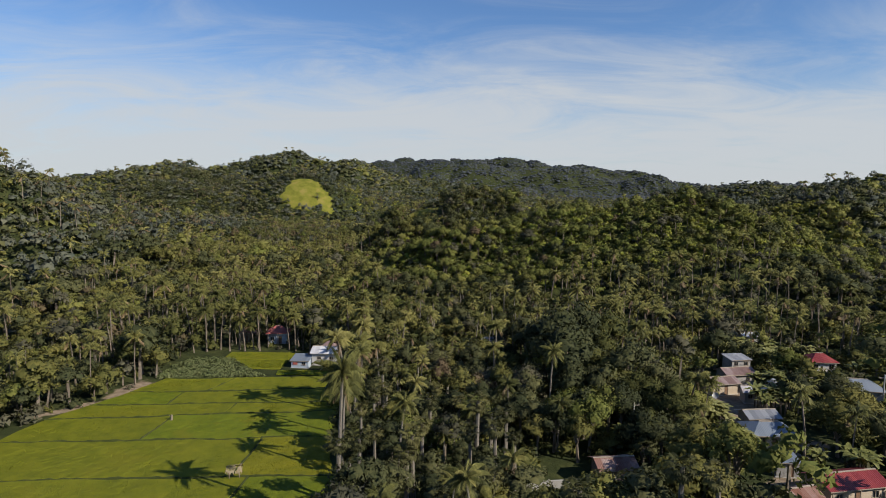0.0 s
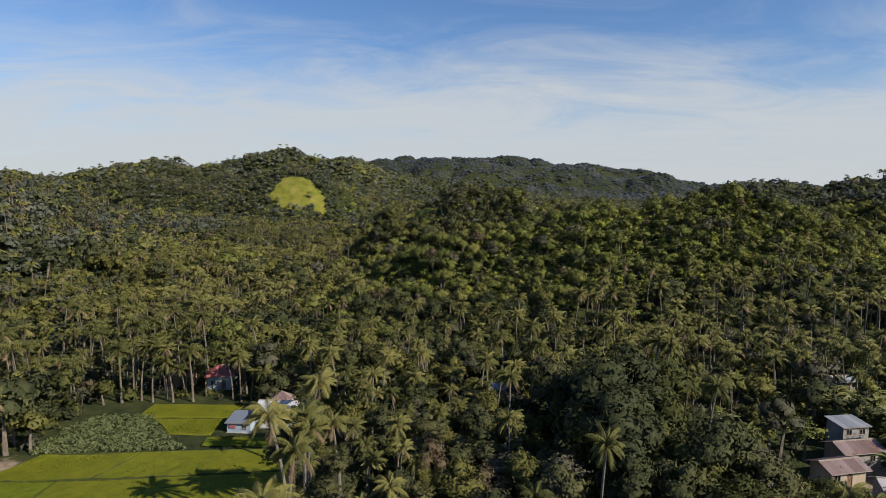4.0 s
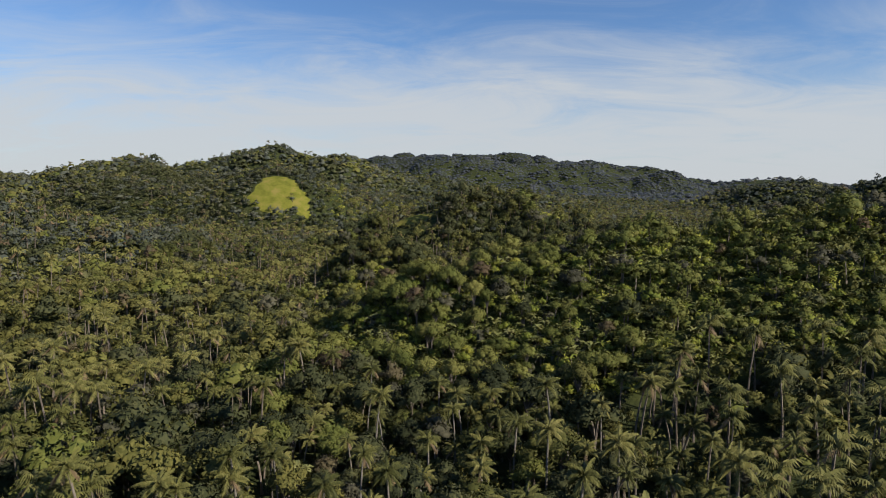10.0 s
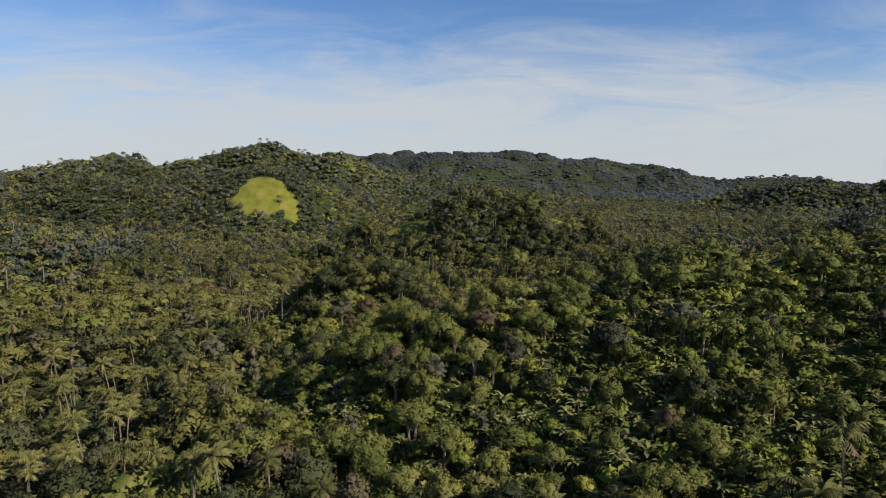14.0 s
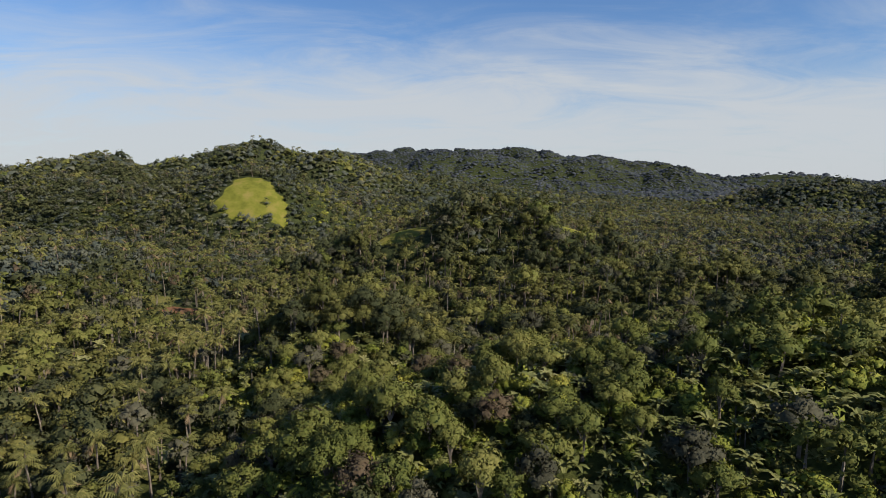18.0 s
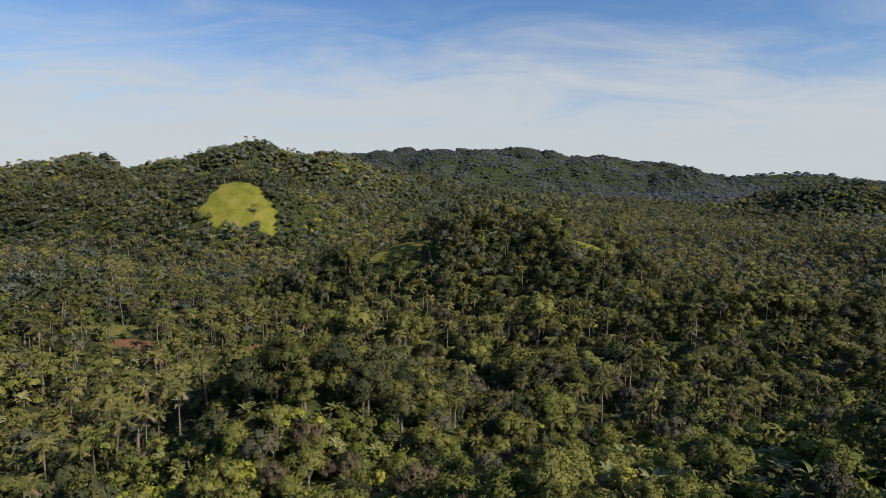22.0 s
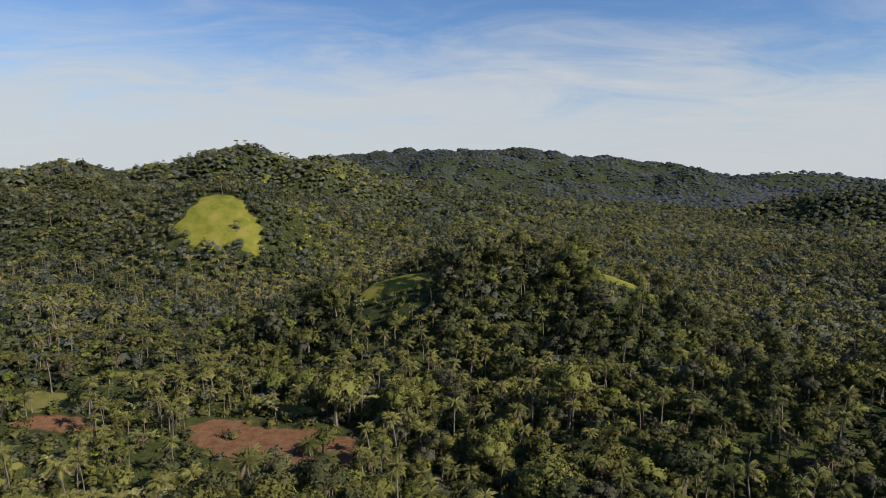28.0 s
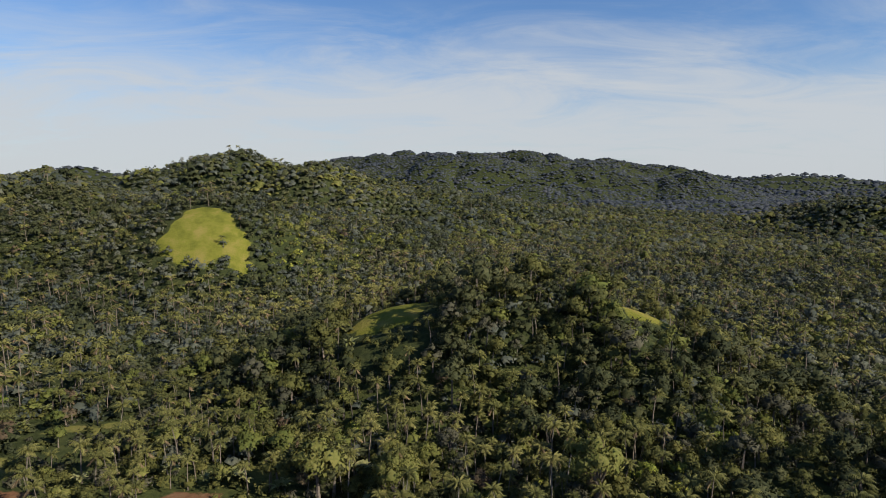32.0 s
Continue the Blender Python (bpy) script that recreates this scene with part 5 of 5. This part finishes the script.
def house(label, x, y, turn, w, d, h, roof, wall, rise=1.0, top=None, over=0.5, lift=0.0, front=(), side=(), shed=False, roof_label="", posts=False):
    """A small house: four walls with real openings, a floor slab and a ribbed metal roof."""
    z = min(ground_z(x + a, y + b) for a in (-w / 2, w / 2) for b in (-d / 2, d / 2))
    ob = thing("house", pose(x, y, z, 0, 0, turn), label, "house", "village houses")
    m = WALL[wall]
    plan = ((w, pose(0, -d / 2, 0), front), (w, pose(0, d / 2, 0, 0, 0, 180), ()), (d - 0.3, pose(w / 2, 0, 0, 0, 0, 90), side), (d - 0.3, pose(-w / 2, 0, 0, 0, 0, -90), side))
    for L, mm, ops in plan:
        holes = [(c, s, ww, hh) for c, s, ww, hh, *_ in ops]
        wl = part("wall", wall_mesh(L, h, holes, m, lift=lift), ob)
        wl.matrix_basis = mm
        for c, s, ww, hh, *dr in ops:
            opening_parts(ob, mm, wl, c, s, ww, hh, bool(dr))
    part("floor_slab", boxes_mesh("floor_slab", [(-w / 2 - 0.15, -d / 2 - 0.15, lift - 0.25 if lift else -0.3, w / 2 + 0.15, d / 2 + 0.15, lift + 0.004 if lift else 0.12)], M_CONC), ob)
    if lift:
        for px_ in (-w / 2 + 0.2, 0, w / 2 - 0.2):
            for py_ in (-d / 2 + 0.2, d / 2 - 0.2):
                part("stilt", boxes_mesh("stilt", [(px_ - 0.12, py_ - 0.12, -0.4, px_ + 0.12, py_ + 0.12, lift - 0.25)], M_CONC), ob)
    if shed:
        shed_roof(ob, w, d, h + 0.02, rise, ROOF[roof], roof_label)
    else:
        add_roof(ob, w, d, h + 0.02 - 0.0, rise, over, top, ROOF[roof], roof_label)
        if top is None:  # gable walls
            k = (d / 2) / (d / 2 + over)
            for sx in (-1, 1):
                x0, x1 = sorted((sx * w / 2, sx * (w / 2 - 0.15)))
                lo = h + rise * (1 - k)
                V = np.array([(a, b, c) for a in (x0, x1) for b, c in ((-d / 2, h), (d / 2, h), (d / 2, lo - 0.05), (0, h + rise - 0.05), (-d / 2, lo - 0.05))])
                bm = bmesh.new()
                vs = [bm.verts.new(v) for v in V]
                bm.faces.new(vs[:5][::-1]); bm.faces.new(vs[5:])
                for i in range(5):
                    bm.faces.new((vs[i], vs[(i + 1) % 5], vs[5 + (i + 1) % 5], vs[5 + i]))
                me = bpy.data.meshes.new("gable_wall")
                bm.to_mesh(me); bm.free()
                me.materials.append(m)
                part("gable", me, ob)
    if posts:
        for px_ in (-w / 2, 0, w / 2):
            part("porch_post", boxes_mesh("porch_post", [(px_ - 0.06, -d / 2 - over + 0.1, 0, px_ + 0.06, -d / 2 - over + 0.22, h - 0.05)], M_TRIM), ob)
    return ob


def build_village():
    win, door = (1.0, 1.0, 1.0), (0.1, 0.9, 2.0, True)
    # white house at the head of the rice field, with its lean-to
    hs = house("white two-level house with a pale metal roof beside the rice", -27.4, 138.8, -4, 6.2, 4.8, 3.1, "white", "white", rise=1.1, over=0.4, lift=0.5,
               front=((-1.4, 1.6, 1.0, 0.8), (1.5, 1.6, 1.0, 0.8)), side=((0.0, 1.6, 1.0, 0.8),), roof_label="pale ribbed metal roof with rust along its edges")
    roof2 = add_roof(hs, 3.2, 3.4, 3.2, 1.4, 0.3, 0.95, ROOF["pink"], "small weathered hipped roof behind", offset=(-0.6, 3.6))
    part("rear_wing", boxes_mesh("rear_wing", [(-2.2, 2.45, 0, 1.0, 5.3, 3.18)], WALL["white"]), hs)
    part("skirt_wall", boxes_mesh("skirt_wall", [(-3.0, -2.52, -0.2, -0.3, -2.42, 0.24)], M_CONC), hs)
    part("front_ledge", boxes_mesh("front_ledge", [(-2.6, -2.85, 0.30, 3.0, -2.56, 0.48)], M_CONC), hs)
    shed_roof(hs, 0.9, 2.8, 2.5, 0.6, ROOF["pink"], "narrow rusty side roof", offset=(-3.9, 0.6), over=0.15)
    lt = house("low grey lean-to with a metal roof beside the white house", -32.9, 136.6, -4, 4.0, 3.8, 1.8, "blue", "bluegrey", rise=0.55, shed=True,
               front=((0.9, 0.8, 0.9, 0.7),), roof_label="bluish grey metal roof")
    part("sign_board", boxes_mesh("sign_board", [(-1.6, -2.02, 0.9, -0.5, -1.95, 1.4)], ROOF["faded"]), lt, "faded red board")
    # red-roofed house and shed behind the palms
    house("house with a red hipped roof among coconut palms", -44.2, 158.0, 8, 5.0, 4.4, 2.9, "faded", "bluegrey", rise=1.7, top=0.9, over=0.6,
          front=((-1.4, 1.0, 1.0, 1.0), (0.6, 0.12, 0.9, 2.0, True)), roof_label="faded red metal roof", posts=True)
    house("small shed with an orange roof among palms", -52.3, 158.5, -6, 3.6, 3.0, 2.6, "orange", "plank", rise=0.9, top=0.9, front=((0.0, 0.12, 0.9, 1.9, True),), roof_label="orange metal roof")
    # shacks by the wall
    house("shack with patched red and grey roof sheets", 24.2, 81.4, 6, 5.0, 3.8, 2.6, "rusty", "plank", rise=0.9, front=((-1.2, 1.0, 0.9, 0.9), (1.0, 0.12, 0.9, 2.0, True)), roof_label="patched rusty roof sheets")
    house("shack with striped rusty metal roof", 22.6, 75.6, 10, 4.4, 3.6, 2.4, "rusty", "plank", rise=0.8, front=((0.8, 0.12, 0.9, 1.9, True),), roof_label="striped rusty roof sheets")
    # lower village
    house("long house with a bright red metal roof", 53.4, 76.0, 10, 8.2, 4.4, 2.6, "red", "cream", rise=1.1, over=0.5,
          front=((-2.8, 1.0, 1.1, 1.0), (0.0, 0.12, 0.9, 2.0, True), (2.6, 1.0, 1.1, 1.0)), roof_label="bright red metal roof", posts=True)
    house("small house with a rusty red roof beside the long house", 45.6, 73.0, 14, 3.8, 2.8, 2.2, "rusty", "plank", rise=0.9, front=((0.6, 0.12, 0.9, 1.9, True),), roof_label="rusty red roof")
    house("small shed with a flat bluish metal roof", 49.4, 83.0, -8, 3.0, 2.6, 2.3, "blue", "block", rise=0.35, shed=True, front=((0.4, 0.12, 0.9, 1.9, True),), roof_label="flat bluish roof")
    house("cream house with a blue-grey hipped roof", 52.4, 93.0, -3, 6.0, 4.6, 2.6, "blue", "cream", rise=1.3, top=0.72, over=0.7,
          front=((-1.9, 1.0, 1.1, 1.1), (0.0, 0.12, 0.9, 2.0, True), (2.0, 1.0, 1.1, 1.1)), side=((0.0, 1.0, 1.1, 1.1),), roof_label="blue-grey ribbed hipped roof")
    house("low house with a long silvery metal roof", 54.6, 100.2, 4, 5.0, 3.6, 2.3, "zinc", "block", rise=0.9, front=((-1.5, 1.0, 1.0, 0.9), (1.2, 0.12, 0.9, 2.0, True)), roof_label="silvery metal roof")
    house("small house with a grey metal roof beside the track", 44.3, 112.2, -35, 4.4, 3.8, 2.6, "zinc", "bluegrey", rise=1.0, front=((0.9, 0.12, 0.9, 1.9, True),), roof_label="grey metal roof")
    house("shed with an orange-brown rusty roof", 43.8, 105.8, -38, 4.2, 3.2, 2.2, "orange", "plank", rise=0.9, front=((0.6, 0.12, 0.9, 1.9, True),), roof_label="orange-brown rusty roof")
    house("cream house with a brown rusty roof", 56.2, 118.2, 12, 5.6, 3.6, 2.4, "pink", "cream", rise=0.9, front=((-1.8, 1.0, 1.0, 1.0), (0.2, 0.12, 0.9, 2.0, True)), roof_label="brown rusty roof")
    house("house with a dull purple-brown metal roof", 62.2, 124.0, 10, 6.2, 3.8, 2.5, "pink", "block", rise=1.0, front=((-1.8, 1.0, 1.0, 1.0), (1.6, 1.0, 1.0, 1.0)), roof_label="purple-brown metal roof")
    house("two-storey house with a flat grey roof", 65.2, 129.8, 8, 4.4, 3.4, 3.9, "grey", "block", rise=0.4, shed=True, front=((-1.2, 2.6, 1.0, 0.9), (1.1, 2.6, 1.0, 0.9), (0.0, 0.12, 0.9, 2.0, True)), roof_label="flat grey roof")
    house("small house with a pale grey roof beside the water tower", 60.2, 112.8, -10, 3.8, 3.0, 2.2, "white", "block", rise=0.9, front=((-0.9, 1.0, 0.9, 0.9),), roof_label="pale grey roof")
    house("white house with a red hipped roof among trees", 85.2, 132.4, -5, 5.2, 4.4, 2.6, "red", "white", rise=1.5, top=0.85, over=0.5, front=((-1.7, 1.0, 1.1, 1.1), (1.6, 1.0, 1.1, 1.1)), roof_label="bright red hipped roof")
    house("house with a wide blue-grey roof under trees", 80.2, 112.8, -14, 7.2, 5.4, 3.0, "blue", "block", rise=1.4, top=0.75, over=0.6, front=((-2.0, 1.0, 1.1, 1.1), (0.4, 0.12, 0.9, 2.0, True)), roof_label="blue-grey hipped roof")
    # roofs glimpsed between the trees
    house("small hut with a faded pink roof between trees", 4.3, 111.3, 5, 3.0, 2.8, 2.6, "faded", "plank", rise=0.8, front=((0.4, 0.12, 0.9, 1.9, True),), roof_label="faded pink roof")
    house("small hut with a grey roof between trees", 17.4, 119.8, 8, 3.6, 3.0, 2.6, "pink", "block", rise=0.8, front=((0.4, 0.12, 0.9, 1.9, True),), roof_label="dull grey roof")
    house("hut with a pale metal roof deep in the grove", 11.4, 151.4, -6, 3.6, 3.4, 2.6, "zinc", "plank", rise=0.8, front=((0.4, 0.12, 0.9, 1.9, True),), roof_label="pale metal roof")
    house("hut with a grey metal roof beside banana plants", 80.0, 154.0, 6, 3.8, 3.2, 2.6, "grey", "block", rise=0.8, front=((0.4, 0.12, 0.9, 1.9, True),), roof_label="grey metal roof")


build_village()


def low_wall():
    """A mossy concrete wall with coping and piers."""
    ob = thing("boundary_wall", pose(16.0, 79.2, ground_z(16, 79.2), 0, 0, 7), "low stained concrete boundary wall", "wall")
    for i in range(5):
        part("panel", boxes_mesh("wall_panel", [(-6.2 + i * 2.5, -0.08, -0.2, -3.95 + i * 2.5, 0.08, 1.1)], M_CONC), ob)
        part("coping", boxes_mesh("coping", [(-6.2 + i * 2.5, -0.12, 1.104, -3.95 + i * 2.5, 0.12, 1.19)], M_CONC), ob)
    for i in range(6):
        part("pier", boxes_mesh("pier", [(-6.45 + i * 2.5, -0.15, -0.2, -6.204 + i * 2.5, 0.15, 1.3)], M_CONC), ob)


low_wall()

M_STEEL = material("painted_steel", [(0.26, 0.26, 0.26), (0.34, 0.34, 0.34), (0.42, 0.42, 0.41)], rough=0.5, noise_scale=2.0, metal=0.2)


def water_tower():
    """A steel frame with crossed braces that carries a tank."""
    ob = thing("water_tower", pose(63.2, 111.4, ground_z(63.2, 111.4), 0, 0, 12), "slim white steel water tower with crossed braces", "tower")
    for sx in (-1, 1):
        for sy in (-1, 1):
            part("leg", raw_mesh("tower_leg", *tube([[sx * 0.7, sy * 0.7, -0.1], [sx * 0.55, sy * 0.55, 4.2]], [0.06, 0.06], 4), [M_STEEL]), ob)
    for k in range(3):
        z0, z1 = 0.2 + k * 1.3, 1.5 + k * 1.3
        for a, b in (((-1, -1), (1, -1)), ((1, -1), (1, 1)), ((1, 1), (-1, 1)), ((-1, 1), (-1, -1))):
            part("brace", raw_mesh("tower_brace", *tube([[a[0] * 0.65, a[1] * 0.65, z0], [b[0] * 0.6, b[1] * 0.6, z1]], [0.04, 0.04], 4), [M_STEEL]), ob)
            part("rail", raw_mesh("tower_rail", *tube([[a[0] * 0.62, a[1] * 0.62, z1 - 0.03], [b[0] * 0.62, b[1] * 0.62, z1 + 0.03]], [0.045, 0.045], 4), [M_STEEL]), ob)
    part("platform", boxes_mesh("platform", [(-0.8, -0.8, 4.2, 0.8, 0.8, 4.3)], M_STEEL), ob)
    part("tank", raw_mesh("tank", *tube([[0, 0, 4.304], [0, 0, 4.36], [0, 0, 4.8], [0, 0, 4.9], [0, 0, 4.92]], [0.42, 0.46, 0.46, 0.3, 0.02], 14), [M_STEEL]), ob)


water_tower()


def satellite_dish(x, y):
    ob = thing("satellite_dish", pose(x, y, ground_z(x, y), 0, 0, -30), "white satellite dish on a pole in the yard", "dish")
    part("pole", raw_mesh("dish_pole", *tube([[0, 0, -0.1], [0, 0, 2.6]], [0.05, 0.05], 6), [M_STEEL]), ob)
    rings = [(0.02, 0.0), (0.27, 0.04), (0.48, 0.12), (0.6, 0.2)]
    V, F = tube([[0, 0, h] for r, h in rings], [r for r, h in rings], 16)
    dish = part("dish", raw_mesh("dish", V, F, [M_STEEL]), ob)
    dish.matrix_basis = pose(0, -0.1, 2.7, 55, 0, 0)
    part("arm", raw_mesh("dish_arm", *tube([[0, -0.2, 2.4], [0, -0.95, 3.0]], [0.03, 0.03], 5), [M_STEEL]), ob)


satellite_dish(51.0, 108.6)


def power_pole(x, y, h):
    ob = thing("power_pole", pose(x, y, ground_z(x, y)), "slender pale concrete utility pole", "pole", "utility poles")
    part("pole", raw_mesh("pole_shaft", *tube([[0, 0, -0.2], [0, 0, h]], [0.17, 0.10], 8), [M_CONC]), ob)
    part("crossarm", boxes_mesh("crossarm", [(-0.9, 0.104, h - 0.7, 0.9, 0.2, h - 0.58)], M_TRIM), ob)
    for sx in (-0.8, 0.0, 0.8):
        part("insulator", raw_mesh("insulator", *tube([[sx, 0.15, h - 0.58], [sx, 0.15, h - 0.5], [sx, 0.15, h - 0.4]], [0.04, 0.07, 0.03], 6), [M_STEEL]), ob)


power_pole(78.5, 103.5, 8.0)
power_pole(30.5, 92.5, 7.5)
